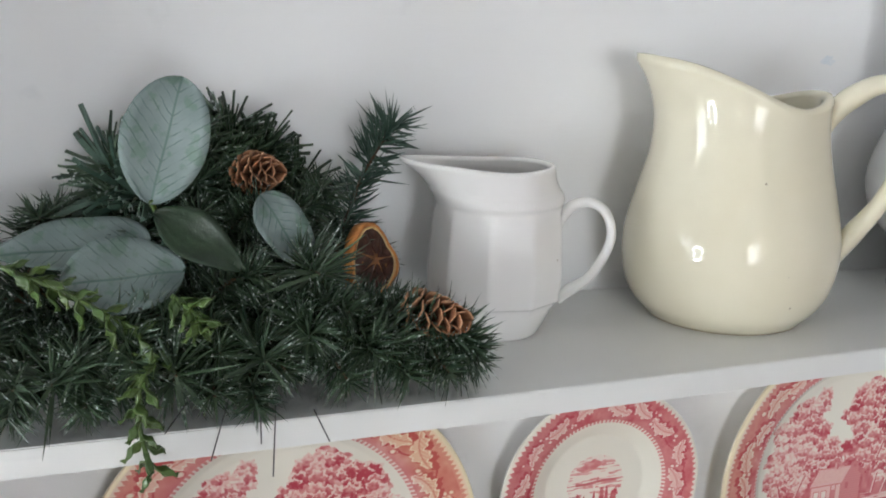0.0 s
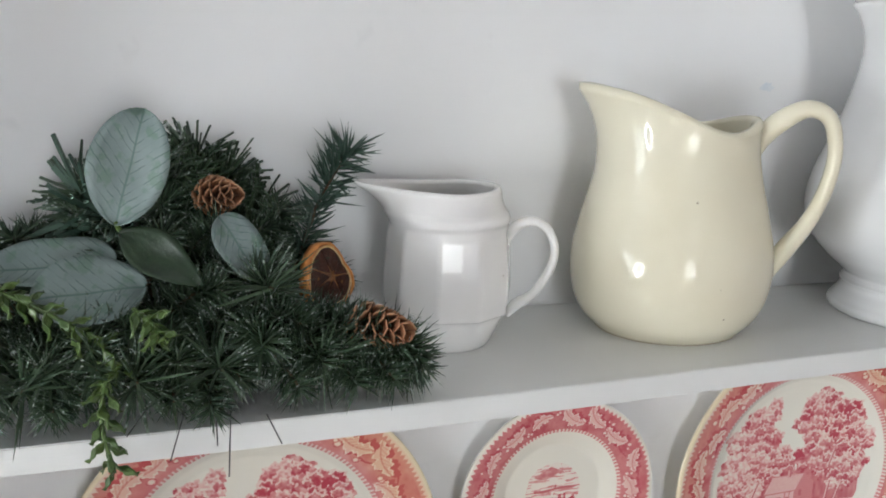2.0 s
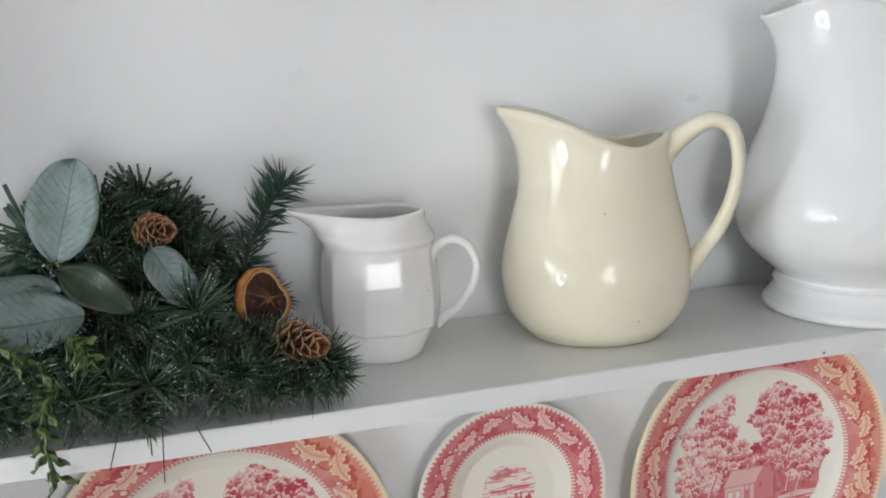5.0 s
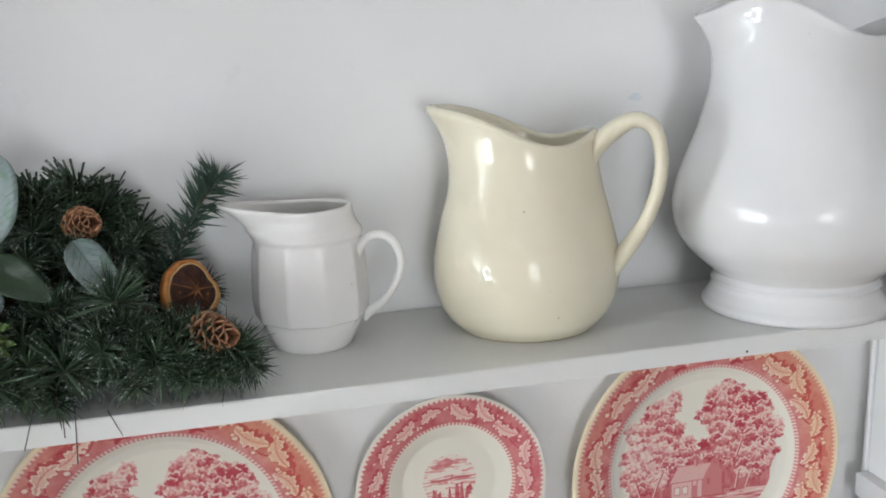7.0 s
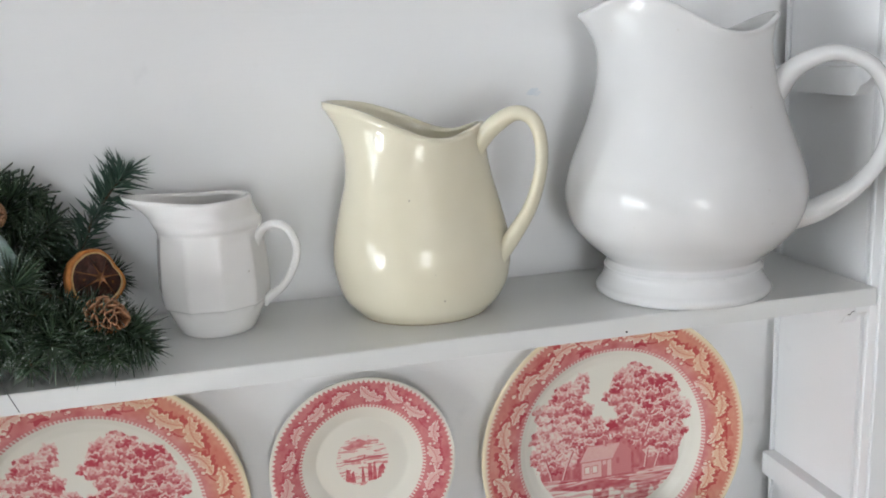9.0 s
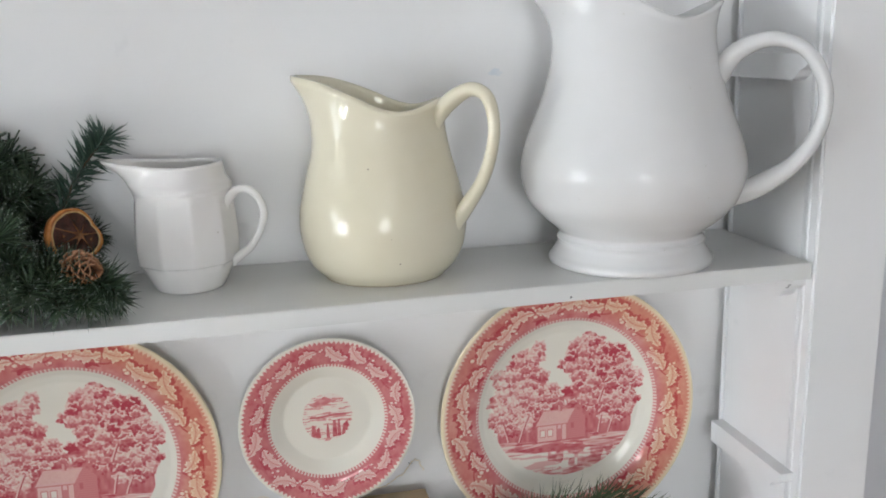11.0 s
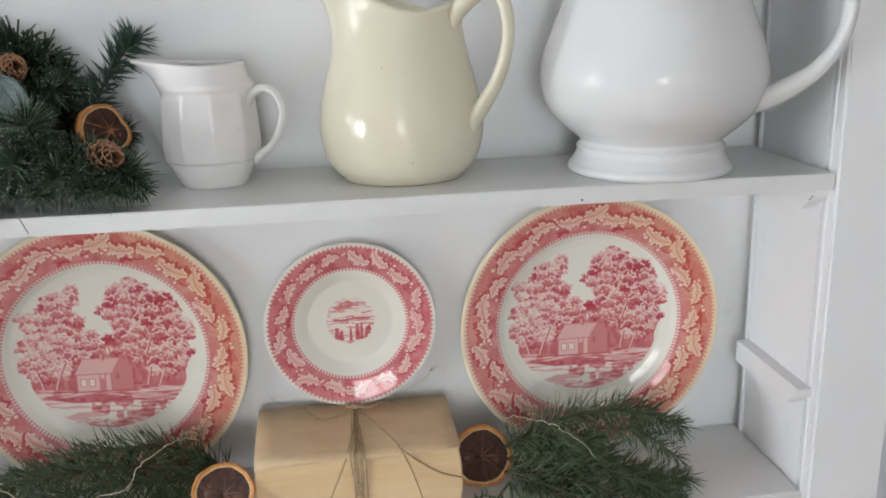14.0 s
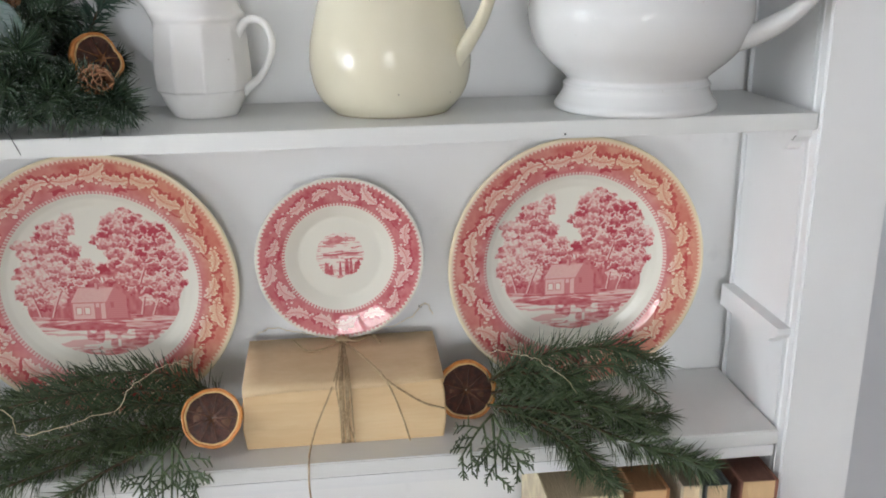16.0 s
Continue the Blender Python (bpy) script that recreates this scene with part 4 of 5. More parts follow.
# star-shaped needle tips that point out of the front
for k, (a, b) in enumerate((((-0.606, -0.10, 1.529), (-0.5985, -0.128, 1.528)), ((-0.628, -0.085, 1.561), (-0.621, -0.112, 1.562)), ((-0.566, -0.105, 1.527), (-0.552, -0.126, 1.526)), ((-0.655, -0.105, 1.532), (-0.65, -0.132, 1.530)), ((-0.69, -0.11, 1.53), (-0.688, -0.134, 1.527)), ((-0.735, -0.11, 1.53), (-0.737, -0.134, 1.528)))):
    part("branch", branch_mesh("branch", [a, Vector(a).lerp(Vector(b), 0.5), b], 0.03, 110, NEEDLES, 1.5, 0.05, 0.0008, 0.45, taper=0.05, seed=180 + k), M_NEEDLE, garland, "frosted star-shaped needle tip")
# broad cut strips fanning out behind the upright leaf
part("branch", branch_mesh("branch", [(-0.682, -0.05, 1.580), (-0.694, -0.053, 1.588), (-0.706, -0.056, 1.595)], 0.038, 95, [M_TWIG, M_FIR, M_FIR], 0.75, 0.0, 0.0014, 0.0, taper=0.0, seed=171, blunt=True), M_FIR, garland, "bristly cut-off tinsel branch")
for base, tip, face, width, mat in (
    ((-0.694, -0.095, 1.595), (-0.6785, -0.093, 1.651), (-0.18, -1, 0.25), 0.0385, M_EUCA),
    ((-0.695, -0.085, 1.574), (-0.762, -0.10, 1.577), (0.05, -0.75, 0.75), 0.029, M_EUCA),
    ((-0.682, -0.107, 1.566), (-0.732, -0.122, 1.568), (0.0, -0.85, 0.55), 0.035, M_EUCA),
    ((-0.693, -0.10, 1.592), (-0.655, -0.112, 1.566), (0.1, -0.8, 0.6), 0.024, M_DARKLEAF),
    ((-0.6445, -0.088, 1.596), (-0.6175, -0.098, 1.5525), (0.25, -0.95, 0.25), 0.0235, M_EUCA),
):
    l = (Vector(tip) - Vector(base)).length
    ob = part("leaf", leaf_mesh("leaf", l, width, mat, point=0.3 if mat == M_EUCA and width > 0.03 else 0.9, blade=0.72 if mat == M_EUCA and width < 0.03 else 0.0), mat, garland, "glossy dark green leaf" if mat == M_DARKLEAF else "dusty blue-green eucalyptus leaf")
    ob.matrix_basis = aimed(base, tip, face)
part("leaf_stem", mesh_of("leaf_stem", *tube(spline([(-0.694, -0.095, 1.596), (-0.69, -0.09, 1.587), (-0.68, -0.08, 1.575)], 5), 0.0013, 6), M_SPRIG), M_SPRIG, garland)


def sprig(path, count, length, seed):
    """A soft bright sprig with small pointed leaves in whorls."""
    rng = random.Random(seed)
    pts = spline(path, 6)
    ob = part("sprig", mesh_of("sprig", *tube(pts, 0.0011, 6), M_SPRIG), M_SPRIG, garland, "bright green plastic leaf sprig")
    me = leaf_mesh("sprig_leaf", length, length * 0.27, M_SPRIG, 0.2, 0.2, 0.9)
    for k in range(count):
        f = (k + 0.5) / count * (len(pts) - 1.01)
        p = pts[int(f)].lerp(pts[int(f) + 1], f % 1)
        d = (pts[int(f) + 1] - pts[int(f)]).normalized()
        s = d.orthogonal().normalized()
        a = k * 2.4
        out = s * math.cos(a) + d.cross(s) * math.sin(a)
        leaf = new("sprig_leaf", me)
        leaf.parent = ob
        leaf.matrix_basis = aimed(p, p + out * 0.8 + d * 0.8, -out + d * 0.4 + Vector((0, -0.5, 0.5))) @ Matrix.Scale(rng.uniform(0.7, 1.1), 4)


sprig([(-0.752, -0.135, 1.58), (-0.727, -0.134, 1.566), (-0.70, -0.133, 1.545)], 24, 0.014, 1)
sprig([(-0.688, -0.13, 1.562), (-0.681, -0.140, 1.558), (-0.678, -0.147, 1.552)], 13, 0.013, 2)
sprig([(-0.69, -0.128, 1.54), (-0.702, -0.142, 1.53), (-0.704, -0.147, 1.512), (-0.70, -0.148, 1.49)], 22, 0.0135, 3)
for p, q in (((-0.667, -0.1375, 1.514), (-0.675, -0.139, 1.488)), ((-0.653, -0.1375, 1.512), (-0.653, -0.139, 1.493)), ((-0.646, -0.1375, 1.512), (-0.648, -0.139, 1.476)), ((-0.629, -0.1375, 1.506), (-0.622, -0.139, 1.49)), ((-0.684, -0.1375, 1.516), (-0.694, -0.139, 1.503))):
    part("wire_end", mesh_of("wire_end", *tube([Vector(p), Vector(q)], 0.00035, 5), M_IRON), M_IRON, garland, "thin dark wire end")
for p, r in (((-0.6835, -0.137, 1.547), 0.0024), ((-0.6935, -0.136, 1.529), 0.0026), ((-0.755, -0.135, 1.53), 0.002)):
    bm = bmesh.new()
    bmesh.ops.create_icosphere(bm, subdivisions=2, radius=r, matrix=Matrix.Translation(p) @ Matrix.Diagonal((1, 1, 1.25, 1)))
    part("bead", bm, M_BEAD, garland, "clear plastic dew bead")


def pine_cone(at, axis, length, radius, label):
    """Overlapping woody scales in a spiral round a tapered core."""
    m = aimed(at, Vector(at) + Vector(axis), (0.01, -0.3, 1))
    cone = thing("pine_cone", m, label, "pine cone", "pine cones in the garland")
    prof = [(0.0, 0.25), (0.2, 0.62), (0.5, 0.66), (0.8, 0.42), (1.0, 0.08)]
    v, f = tube(spline([(0, t * length, 0) for t, _ in prof], 3), [0.55 * radius * float(np.interp(k / 12, [t for t, _ in prof], [r for _, r in prof])) for k in range(13)], 8, 1.0, (1, 0, 0))
    part("core", mesh_of("core", v, f, M_CONE), M_CONE, cone)
    sv, sf = [], []
    rows, cols = 7, 4
    for side in (1, -1):
        for i in range(rows + 1):
            t = math.sin(math.pi / 2 * i / rows)
            half = 0.24 + 0.34 * t if t < 0.75 else 0.495 * math.sqrt(max(0.03, 1 - ((t - 0.75) / 0.26) ** 2))
            for k in range(cols + 1):
                u = 2 * k / cols - 1
                sv.append((u * half, t, 0.16 * t ** 2 - 0.10 * u * u + side * 0.025))
    n = (rows + 1) * (cols + 1)
    for i in range(rows):
        for k in range(cols):
            a = i * (cols + 1) + k
            q = (a, a + 1, a + cols + 2, a + cols + 1)
            sf += [q, tuple(w + n for w in reversed(q))]
    rim = [i * (cols + 1) for i in range(rows + 1)] + [rows * (cols + 1) + k for k in range(1, cols + 1)] + [i * (cols + 1) + cols for i in range(rows - 1, -1, -1)]
    for a, b in zip(rim, rim[1:]):
        sf.append((a, b, b + n, a + n))
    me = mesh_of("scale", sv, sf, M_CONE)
    count = 44
    for k in range(count):
        t = 0.03 + 0.92 * k / count
        r = float(np.interp(t, [p for p, _ in prof], [q for _, q in prof])) * radius
        a = k * 2.39996
        out = Vector((math.cos(a), 0, math.sin(a)))
        p = out * r * 0.35 + Vector((0, t * length, 0))
        tip = p + out * (1.05 - 0.5 * t) + Vector((0, 0.30 + 0.85 * t, 0))
        s = radius * (0.95 - 0.42 * t)
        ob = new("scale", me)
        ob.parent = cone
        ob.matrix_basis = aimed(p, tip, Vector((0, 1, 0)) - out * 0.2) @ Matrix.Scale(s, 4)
    return cone


pine_cone((-0.647, -0.046, 1.599), (0.45, -0.85, 0.15), 0.028, 0.0117, "small upright brown pine cone set in the garland")
pine_cone((-0.576, -0.102, 1.5365), (0.5, -0.82, 0.12), 0.036, 0.0135, "brown pine cone lying sideways in the garland")


def orange_slice(at, face, up, radius, label, heart=0.0, thick=0.004, squash=1.0, wedges=9, core=0.0, web=M_MEMBRANE, off=0.0):
    """A dried slice: peel ring, pith, segments of dark pulp with pale membranes, warped a little."""
    z = Vector(face).normalized()
    y = (Vector(up) - z * z.dot(Vector(up))).normalized()
    m = Matrix((y.cross(z), y, z)).transposed().to_4x4()
    m.translation = at
    ob = thing("orange_slice", m, label, "orange slice", "dried orange slices")
    def outline(a, s):
        r = radius * s * (1 - heart * math.exp(-((((a - 0.35 + math.pi) % (2 * math.pi)) - math.pi) / 0.55) ** 2)) * (1 + 0.012 * math.sin(5 * a + 1) + 0.008 * math.sin(11 * a))
        warp = 0.12 * radius * math.cos(2 * a + 0.6) * s * s
        return r * math.cos(a) * squash + off * radius * (1 - s), r * math.sin(a), warp
    def ring(name, s0, s1, t, mat, label):
        n, verts, faces = 56, [], []
        for k in range(n):
            a = 2 * math.pi * k / n
            for s, h in ((s0, -t), (s1, -t), (s1 * 1.006, 0), (s1, t), (s0, t)):
                x, yy, w = outline(a, s)
                verts.append((x, yy, w + h))
        for k in range(n):
            for j in range(5):
                a, b, c = k * 5 + j, k * 5 + (j + 1) % 5, ((k + 1) % n) * 5
                faces.append((a, b, c + (j + 1) % 5, c + j))
        part(name, mesh_of(name, verts, faces, mat), mat, ob, label)
    ring("peel", 0.90, 1.0, thick / 2, M_PEEL, "orange-brown dried peel")
    ring("pith", 0.84, 0.905, thick * 0.42, M_PITH, "pale dried pith")
    ring("membrane", 0.03, 0.845, thick * 0.2, web, "brown dried membrane")
    n = wedges
    for k in range(n):
        a0, a1 = 2 * math.pi * (k + 0.03) / n, 2 * math.pi * (k + 0.97) / n
        hub = 0.12 + core * (0.75 + 0.5 * ((k * 7) % 5) / 4)
        pts = [(hub, (a0 + a1) / 2), (hub + 0.06, a0 + (a1 - a0) * 0.2), (0.55, a0)] + [(0.835 + 0.02 * math.sin(9 * t + k), a0 + (a1 - a0) * t) for t in np.linspace(0, 1, 7)] + [(0.55, a1), (hub + 0.06, a1 - (a1 - a0) * 0.2)]
        verts = []
        for h in (-1, 1):
            for s, a in pts:
                x, yy, w = outline(a, s)
                verts.append((x, yy, w + h * thick * 0.34))
        c = len(pts)
        for h in (-1, 1):
            x, yy, w = outline((a0 + a1) / 2, 0.5)
            verts.append((x, yy, w + h * thick * 0.24))
        faces = [(q, (q + 1) % c, 2 * c) [::-1] for q in range(c)] + [(c + q, c + (q + 1) % c, 2 * c + 1) for q in range(c)] + [(q, (q + 1) % c, c + (q + 1) % c, c + q) for q in range(c)]
        part("pulp_segment", mesh_of("pulp_segment", verts, faces, M_PULP, False), M_PULP, ob)
    return ob


orange_slice((-0.5815, -0.052, 1.5500), (0.66, -0.75, 0.15), (0.1, 0, 1), 0.0205, "curled heart-shaped dried orange slice in the garland", 0.22, 0.006, 1.14, 7, 0.02, off=0.25)
orange_slice((-0.5115, -0.094, 1.2435), (-0.02, -0.85, 0.55), (0, 0.2, 1), 0.0262, "dried orange slice leaning beside the paper bundle", web=M_WEB)
orange_slice((-0.2815, -0.05, 1.2325), (0.05, -0.95, 0.35), (0, 0.1, 1), 0.0285, "dark dried orange slice standing behind the pine branch", 0.0, 0.006, web=M_WEB)


# ---- lower shelf: paper bundle with twine ----
bundle = thing("paper_bundle", (-0.396, 0, 1.2069), "tan coverless old book bundle tied with jute twine", "book bundle")
prof = [(-0.0885, 0.0), (-0.0905, 0.02), (-0.0905, 0.045), (-0.0885, 0.0575), (-0.083, 0.0605), (-0.06, 0.0625), (-0.03, 0.0645), (0.002, 0.0655), (0.004, 0.06), (0.004, 0.0)]
verts, faces, L = [], [], 0.0885
for x, sx in ((-1, 1.0), (-0.985, 0.0), (0.985, 0.0), (1, 1.0)):
    for y, z in prof:
        inset = 0.0012 * sx
        verts.append((x * L + (0.0025 * math.sin(z * 60) if abs(x) > 0.9 else 0) * (1 if x > 0 else -1), y + inset * (1 if y < -0.05 else -1), z - (inset if z > 0.05 else 0)))
n = len(prof)
for i in range(3):
    for k in range(n):
        a, b = i * n + k, i * n + (k + 1) % n
        faces.append((a, a + n, b + n, b))
faces += [tuple(range(n)), tuple(range(4 * n - 1, 3 * n - 1, -1))]
part("page_block", mesh_of("page_block", verts, faces, M_PAPER, False), M_PAPER, bundle)
# a loose top sheet whose folded edge runs across the front
verts = []
for k in range(13):
    t = k / 12
    low = 0.0525 + 0.006 * t + 0.0015 * math.sin(t * 7)
    for y, z in ((-0.0915, low), (-0.0905, 0.0592), (-0.0835, 0.0617), (-0.06, 0.0637), (-0.03, 0.0657), (0.002, 0.0667)):
        verts.append((-0.0888 + 0.1776 * t, y, z))
faces = [(k * 6 + j, (k + 1) * 6 + j, (k + 1) * 6 + j + 1, k * 6 + j + 1) for k in range(12) for j in range(5)]
ob = part("top_sheet", mesh_of("top_sheet", verts, faces, M_SHEET), M_SHEET, bundle, "greyer top sheet folded over the edge")
ob.modifiers.new("thickness", "SOLIDIFY").thickness = 0.0005
rng = random.Random(9)
for k in range(11):
    x = -0.001 + (k - 5) * 0.0012 + rng.uniform(-0.002, 0.002)
    x2 = rng.uniform(-0.002, 0.002)
    path = [(x2, 0.003, 0.0675), (x * 0.6, -0.05, 0.0652 + rng.uniform(0, 0.0012)), (x * 0.8, -0.0835, 0.0638), (x, -0.0928, 0.058), (x * 0.8 + rng.uniform(-0.002, 0.002), -0.0928 - rng.uniform(0, 0.001), 0.03), (x * 0.8 + 0.002 + rng.uniform(-0.004, 0.004), -0.0908, 0.0015)]
    part("twine_strand", mesh_of("twine_strand", *tube(spline(path, 5), 0.00075, 6), M_TWINE), M_TWINE, bundle)
for path in (
    [(0.0, -0.015, 0.068), (-0.004, -0.06, 0.0665), (-0.012, -0.093, 0.055), (-0.026, -0.0945, 0.022), (-0.033, -0.104, 0.002), (-0.0335, -0.124, -0.001), (-0.034, -0.126, -0.022), (-0.031, -0.1255, -0.05)],
    [(0.002, -0.015, 0.068), (0.018, -0.05, 0.067), (0.034, -0.086, 0.064), (0.044, -0.094, 0.045), (0.052, -0.0945, 0.02), (0.057, -0.096, 0.002)],
    [(0.0, -0.012, 0.069), (-0.018, -0.03, 0.068), (-0.034, -0.03, 0.0675), (-0.046, -0.008, 0.069)],
    [(0.0, -0.012, 0.069), (0.014, -0.022, 0.071), (0.028, -0.01, 0.071), (0.036, -0.022, 0.068)],
    [(0.034, -0.088, 0.063), (0.05, -0.0945, 0.052), (0.07, -0.0945, 0.038), (0.0885, -0.092, 0.03)],
):
    part("twine_end", mesh_of("twine_end", *tube(spline(path, 6), 0.00085, 6), M_TWINE), M_TWINE, bundle, "loose frayed twine end")
bm = bmesh.new()
bmesh.ops.create_icosphere(bm, subdivisions=3, radius=0.0045, matrix=Matrix.Translation((0, -0.012, 0.069)) @ Matrix.Diagonal((1.7, 1.1, 0.7, 1)))
part("knot", bm, M_TWINE, bundle)


# ---- lower shelf: fresh pine branches, cypress tips and string lights ----
FRESH = [M_TWIG, M_NEEDLE2, M_NEEDLE2]


def bough(label, twigs, seed):
    ob = thing("pine_branch", (0, 0, 0), label, "pine branch", "green branches on the lower shelf")
    for k, (path, l, count) in enumerate(twigs):
        part("twig", branch_mesh("twig", path, l * 1.05, int(count * 0.72), FRESH, 0.85, 0.3, 0.00058, 0.0, 0.0018, 0.25, seed + k), M_NEEDLE2, ob)
    return ob


bough("fresh green pine branch lying over the shelf edge", [
    ([(-0.262, -0.06, 1.245), (-0.215, -0.062, 1.268), (-0.155, -0.066, 1.276), (-0.098, -0.068, 1.255)], 0.030, 900),
    ([(-0.26, -0.065, 1.235), (-0.20, -0.075, 1.245), (-0.15, -0.085, 1.226), (-0.098, -0.09, 1.212)], 0.027, 850),
    ([(-0.265, -0.075, 1.228), (-0.21, -0.095, 1.228), (-0.15, -0.118, 1.208), (-0.105, -0.134, 1.196), (-0.072, -0.14, 1.183)], 0.029, 950),
    ([(-0.255, -0.08, 1.225), (-0.21, -0.11, 1.22), (-0.18, -0.135, 1.198), (-0.162, -0.142, 1.17)], 0.026, 480),
    ([(-0.25, -0.05, 1.22), (-0.22, -0.07, 1.228), (-0.19, -0.09, 1.225)], 0.028, 600),
    ([(-0.25, -0.07, 1.23), (-0.20, -0.085, 1.236), (-0.15, -0.10, 1.222), (-0.112, -0.112, 1.203)], 0.027, 800),
    ([(-0.24, -0.09, 1.222), (-0.205, -0.12, 1.21), (-0.187, -0.14, 1.19)], 0.026, 320),
    ([(-0.18, -0.075, 1.262), (-0.14, -0.078, 1.258), (-0.104, -0.085, 1.232)], 0.024, 260),
    ([(-0.255, -0.06, 1.25), (-0.215, -0.07, 1.255), (-0.175, -0.075, 1.25)], 0.028, 500),
], 300)
bough("fresh green pine branch in front of the printed plate", [
    ([(-0.50, -0.05, 1.235), (-0.56, -0.052, 1.27), (-0.63, -0.05, 1.268), (-0.70, -0.05, 1.25)], 0.029, 900),
    ([(-0.51, -0.06, 1.235), (-0.58, -0.07, 1.25), (-0.65, -0.075, 1.245), (-0.74, -0.075, 1.235)], 0.030, 950),
    ([(-0.53, -0.07, 1.225), (-0.60, -0.095, 1.23), (-0.67, -0.108, 1.222), (-0.725, -0.12, 1.207)], 0.029, 950),
    ([(-0.55, -0.08, 1.222), (-0.62, -0.105, 1.218), (-0.68, -0.122, 1.207), (-0.715, -0.128, 1.196)], 0.025, 600),
    ([(-0.54, -0.06, 1.22), (-0.57, -0.085, 1.23), (-0.60, -0.10, 1.225)], 0.027, 500),
    ([(-0.57, -0.10, 1.22), (-0.61, -0.125, 1.21), (-0.645, -0.14, 1.193)], 0.025, 320),
    ([(-0.52, -0.06, 1.25), (-0.59, -0.065, 1.262), (-0.66, -0.065, 1.258), (-0.72, -0.065, 1.243)], 0.029, 800),
    ([(-0.56, -0.08, 1.232), (-0.62, -0.09, 1.237), (-0.70, -0.10, 1.222), (-0.76, -0.11, 1.215)], 0.029, 800),
], 340)


def cypress(base, ends, seed):
    """Flat feathery cypress tips: each frond forks again and again into short blunt scales."""
    rng = random.Random(seed)
    ob = thing("cypress_tip", (0, 0, 0), "flat feathery green cypress tip hanging over the shelf edge", "cypress sprig", "green branches on the lower shelf")
    for end in ends:
        verts, faces = [], []
        def grow(p, d, l, level):
            pts = [p + d * (l * t / 4) + Vector((0, -l * 0.008 * t * t, -l * 0.012 * t * t)) for t in range(5)]
            tube(pts, [0.0011 * (0.8 ** level) * (1 - 0.12 * t) for t in range(5)], 5, 1.5, (1, 0, 0.3), verts, faces)
            if level == 2 or l < 0.004:
                return
            for t in range(1, 4):
                for s in (-1, 1):
                    f = pts[t].lerp(pts[t + 1], rng.random() * 0.8)
                    w = (Matrix.Rotation(s * rng.uniform(0.75, 1.15), 3, Vector((0.05, -1, 0.35)).normalized()) @ d).normalized()
                    grow(f, w, l * (0.62 if level == 0 else 0.40) * (1.15 - 0.18 * t) * rng.uniform(0.8, 1.15), level + 1)
        d = Vector(end) - Vector(base)
        grow(Vector(base), d.normalized(), d.length, 0)
        part("frond", mesh_of("frond", verts, faces, M_NEEDLE2), M_NEEDLE2, ob)


cypress((-0.265, -0.10, 1.232), ((-0.300, -0.128, 1.216), (-0.268, -0.134, 1.198), (-0.246, -0.132, 1.206)), 5)
cypress((-0.545, -0.105, 1.228), ((-0.576, -0.130, 1.206), (-0.545, -0.136, 1.19), (-0.522, -0.130, 1.208)), 8)


def fairy(paths, label):
    ob = thing("string_light", (0, 0, 0), label, "string light", "string lights")
    for path in paths:
        pts = spline(path, 7)
        rng = random.Random(len(path))
        pts = [p + Vector((rng.uniform(-1, 1), rng.uniform(-1, 1), rng.uniform(-1, 1))) * 0.0009 for p in pts]
        part("wire", mesh_of("wire", *tube(pts, 0.00034, 5), M_COPPER), M_COPPER, ob)
        for k in range(4, len(pts), 14):
            bm = bmesh.new()
            bmesh.ops.create_icosphere(bm, subdivisions=2, radius=0.0013, matrix=Matrix.Translation(pts[k]) @ Matrix.Diagonal((1.6, 1, 1, 1)))
            part("led_drop", bm, M_BEAD, ob)


fairy([[(-0.75, -0.105, 1.29), (-0.676, -0.112, 1.272), (-0.666, -0.114, 1.251), (-0.632, -0.114, 1.255), (-0.602, -0.112, 1.263), (-0.585, -0.11, 1.266), (-0.571, -0.105, 1.286), (-0.542, -0.09, 1.296), (-0.532, -0.07, 1.283)],
       [(-0.478, 0.0, 1.280), (-0.465, 0.012, 1.282), (-0.45, 0.012, 1.279), (-0.42, 0.0, 1.2765), (-0.40, -0.004, 1.277)],
       [(-0.385, -0.004, 1.277), (-0.35, 0.006, 1.279), (-0.325, 0.014, 1.286), (-0.313, 0.016, 1.298), (-0.305, 0.016, 1.285)]], "thin copper wire string lights, unlit, over the branches")
fairy([[(-0.262, -0.06, 1.275), (-0.252, -0.07, 1.28), (-0.235, -0.08, 1.279), (-0.221, -0.09, 1.278), (-0.217, -0.095, 1.275), (-0.203, -0.1, 1.267), (-0.187, -0.1, 1.248)]], "thin copper wire string lights, unlit, on the pine branch")


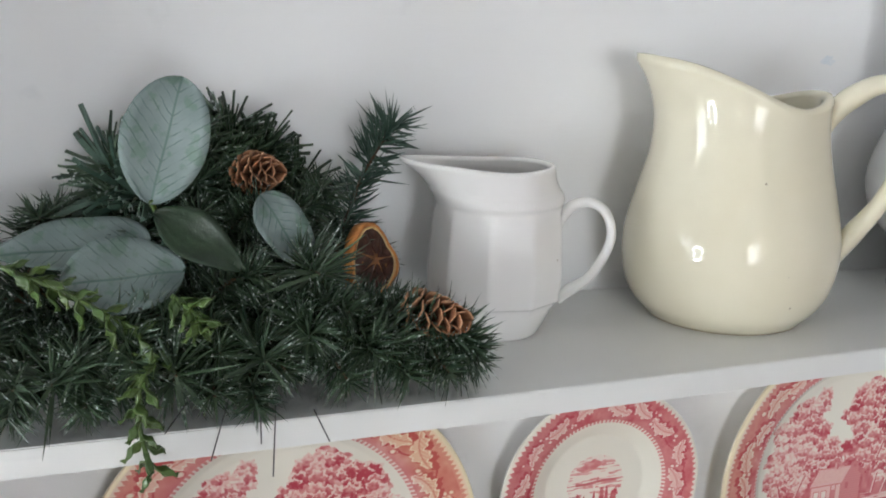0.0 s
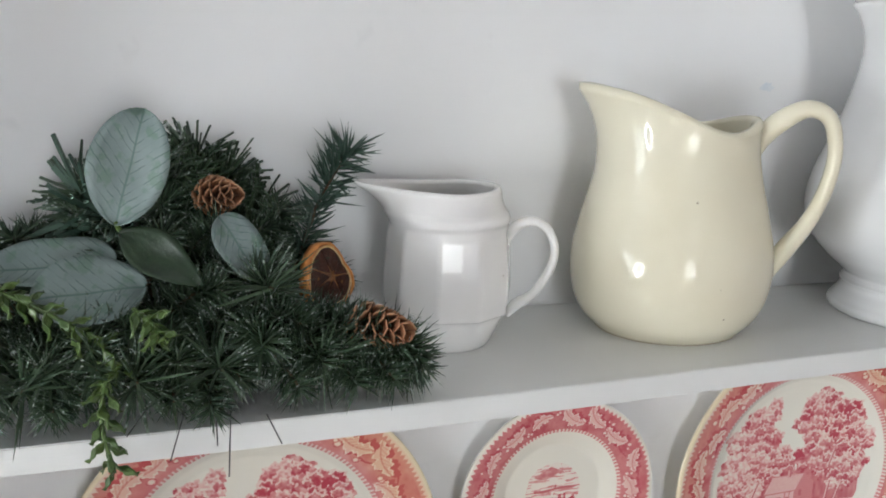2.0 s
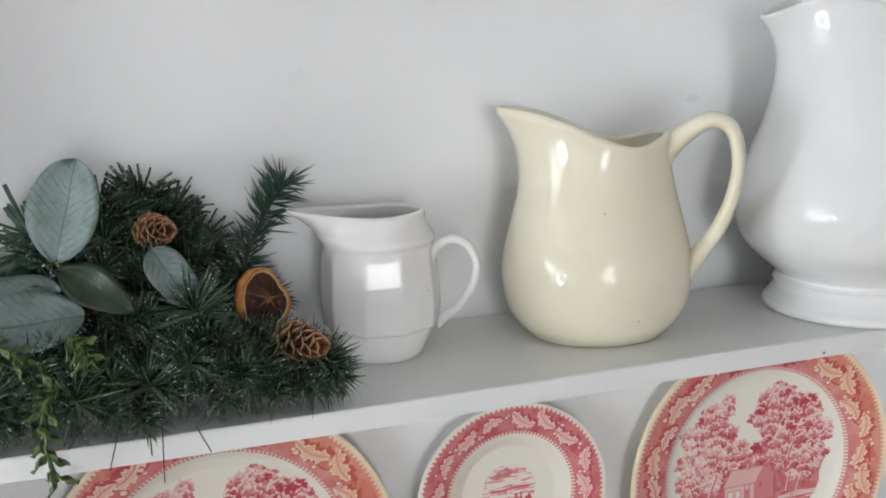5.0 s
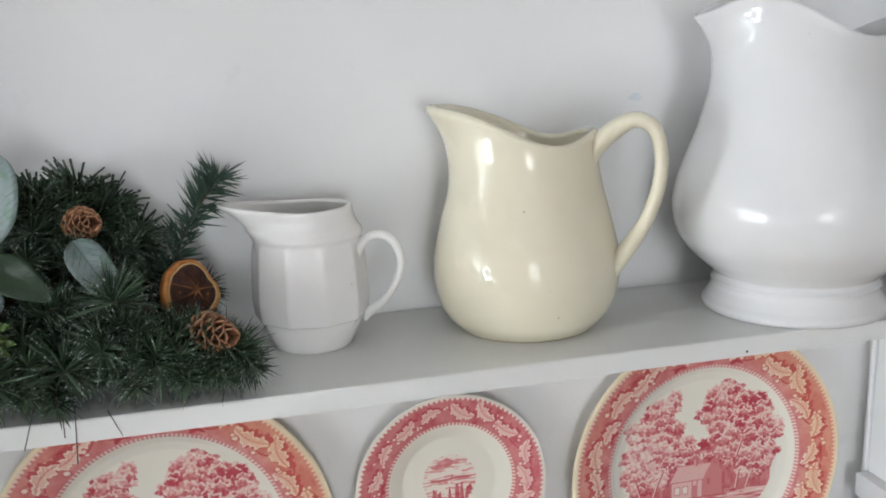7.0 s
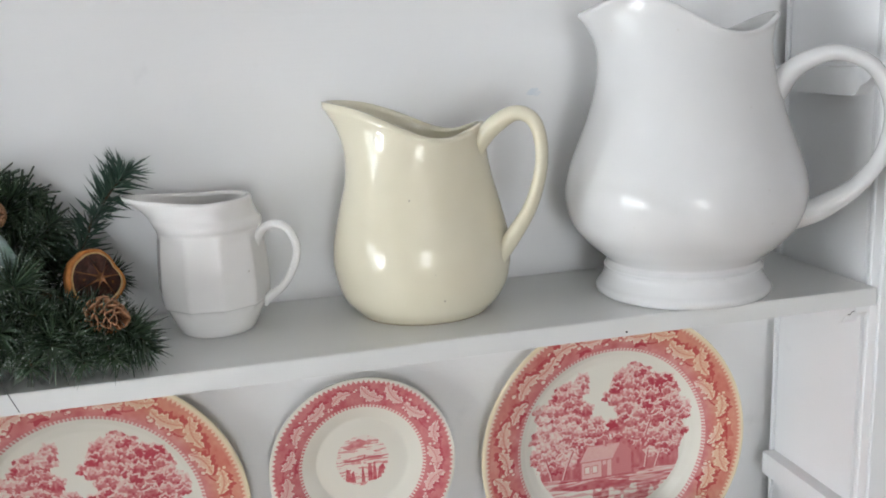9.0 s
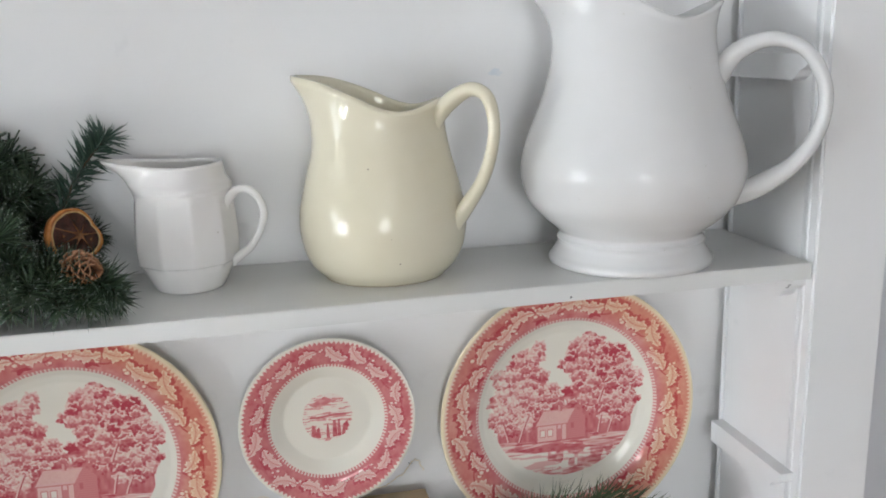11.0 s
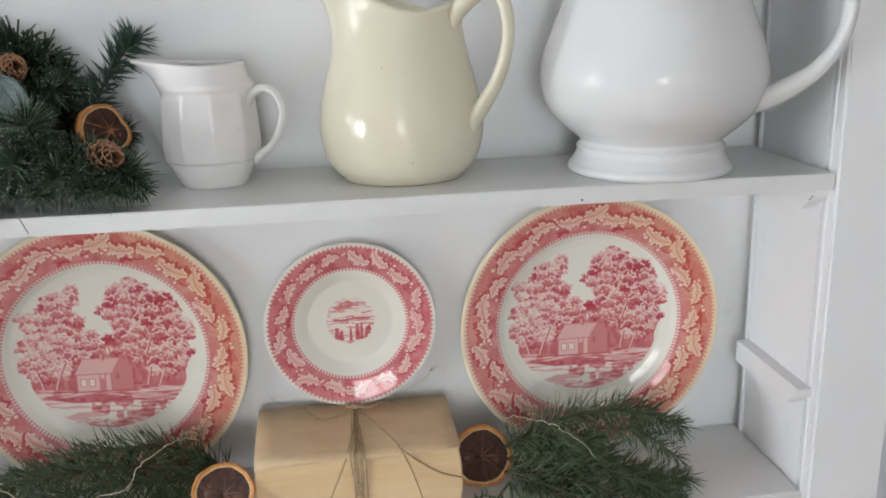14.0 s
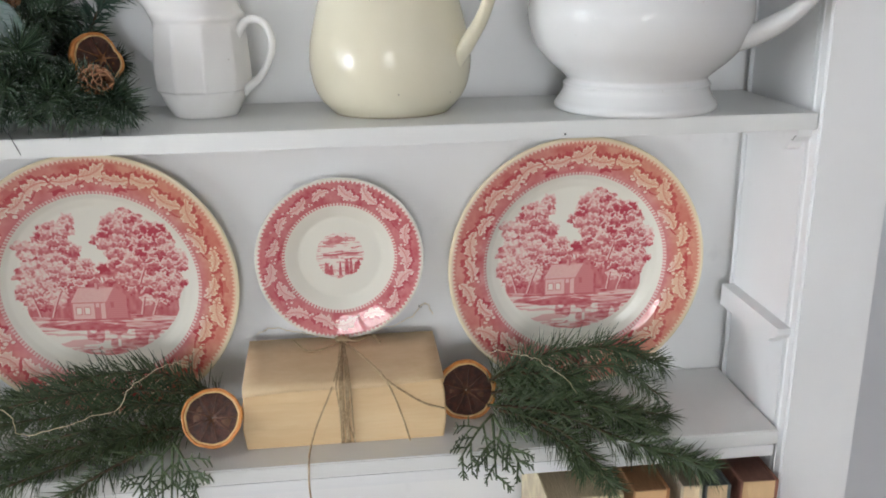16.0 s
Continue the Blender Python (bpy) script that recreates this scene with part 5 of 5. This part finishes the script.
# ---- books under the lower shelf ----
def book(x, w, h, lean, cover, page, label):
    ob = thing("book", pose(x, -0.1380, 0.9602, 0, lean, 0), label, "book", "old books on the bottom shelf")
    m = varied("worn book cover", tuple(c * 0.8 for c in cover), tuple(min(c * 1.5, 0.8) for c in cover), 40, 0.6)
    # mt: darkened cover tone, the shelf's shade put into the colour of the tops
    mt = varied("shade-darkened top edge of pages", tuple(c * 0.55 for c in cover), tuple(c * 1.1 for c in cover), 60, 0.7, (40, 1, 1))
    mp = varied("aged book pages", tuple(c * 1.1 for c in page), tuple(min(c * 1.35, 0.85) for c in page), 20, 0.8, (160, 1, 1))
    pages = box(-w / 2 + 0.002, w / 2 - 0.002, 0.003, 0.11, 0.002, h - 0.003)
    rng = random.Random(int(w * 1e4))
    bmesh.ops.subdivide_edges(pages, edges=pages.edges[:], cuts=5, use_grid_fill=True)
    for v in pages.verts:
        if v.co.y < 0.0035 and v.co.z < h - 0.004:
            v.co.y += rng.uniform(-0.0022, 0.0016)
    part("page_block", pages, mp, ob, "torn uneven page edges")
    # thin dark slab added on top of the pages, standing in for shelf shade
    part("top_edge", box(-w / 2 + 0.0021, w / 2 - 0.0021, 0.0034, 0.1095, h - 0.0032, h - 0.0022), mt, ob, "top edge coloured dark for the shade under the shelf")
    for s in (-1, 1):
        part("cover", box(min(s * w / 2, s * (w / 2 - 0.002)), max(s * w / 2, s * (w / 2 - 0.002)), 0.0, 0.112, 0, h, 0.0006), m, ob)
    bm = box(-w / 2 + 0.0021, w / 2 - 0.0021, 0.11, 0.112, 0, h, 0.0006)
    part("spine", bm, m, ob)


for x, w, h, lean, cover, page, label in (
    (-0.028, 0.036, 0.2035, 1.5, (0.22, 0.10, 0.07), (0.52, 0.36, 0.2), "old brown leather book with worn page edges"),
    (-0.066, 0.024, 0.2025, 1.0, (0.09, 0.10, 0.10), (0.5, 0.36, 0.22), "old dark grey cloth book with aged pages"),
    (-0.0925, 0.020, 0.204, 1.5, (0.45, 0.38, 0.28), (0.62, 0.5, 0.34), "old tan cloth book with cream pages"),
    (-0.127, 0.034, 0.2025, 0.5, (0.36, 0.18, 0.08), (0.58, 0.37, 0.19), "old orange-brown book with browned pages"),
    (-0.186, 0.07, 0.2005, 0, (0.6, 0.48, 0.33), (0.72, 0.56, 0.38), "thick pale coverless book block"),
):
    book(x, w, h + 0.0025, lean, cover, page, label)


# ---- lamps behind the camera that the glazes mirror ----
ring = thing("ring_light", pose(-2.17, -1.14, 0.0, 0, 0, -61), "lit white ring light on a black stand", "ring light")
v, f = tube([Vector((0.185 * math.cos(a), 0, 1.46 + 0.185 * math.sin(a))) for a in np.linspace(0, 2 * math.pi, 49)], 0.018, 8, 1.6, (0, 1, 0))
part("diffuser", mesh_of("diffuser", [(x, y * 0.3 + 0.012, z) for x, y, z in v], f, M_RING), M_RING, ring)
v, f = tube([Vector((0.185 * math.cos(a), -0.012, 1.46 + 0.185 * math.sin(a))) for a in np.linspace(0, 2 * math.pi, 49)], 0.02, 8, 1.6, (0, 1, 0))
part("housing", mesh_of("housing", [(x, y * 0.5 - 0.01, z) for x, y, z in v], f, M_BLACK), M_BLACK, ring)
part("pole", mesh_of("pole", *tube([Vector((0, -0.02, 0.02)), Vector((0, -0.02, 1.27))], 0.011, 10), M_BLACK), M_BLACK, ring)
for a in (0.5, 2.6, 4.7):
    part("leg", mesh_of("leg", *tube([Vector((0, -0.02, 0.35)), Vector((0.3 * math.cos(a), -0.02 + 0.3 * math.sin(a), 0.008))], 0.008, 8), M_BLACK), M_BLACK, ring)
lamp = thing("table_lamp", (1.3, -2.6, 0.0), "small warm lit bulb on a dark floor lamp", "lamp")
part("base", mesh_of("base", *tube([Vector((0, 0, 0.0)), Vector((0, 0, 0.025))], 0.13, 24), M_BLACK), M_BLACK, lamp)
part("pole", mesh_of("pole", *tube([Vector((0, 0, 0.02)), Vector((0, 0, 1.40))], 0.01, 10), M_BLACK), M_BLACK, lamp)
bm = bmesh.new()
bmesh.ops.create_icosphere(bm, subdivisions=3, radius=0.035, matrix=Matrix.Translation((0, 0, 1.43)))
part("bulb", bm, M_BULB, lamp)
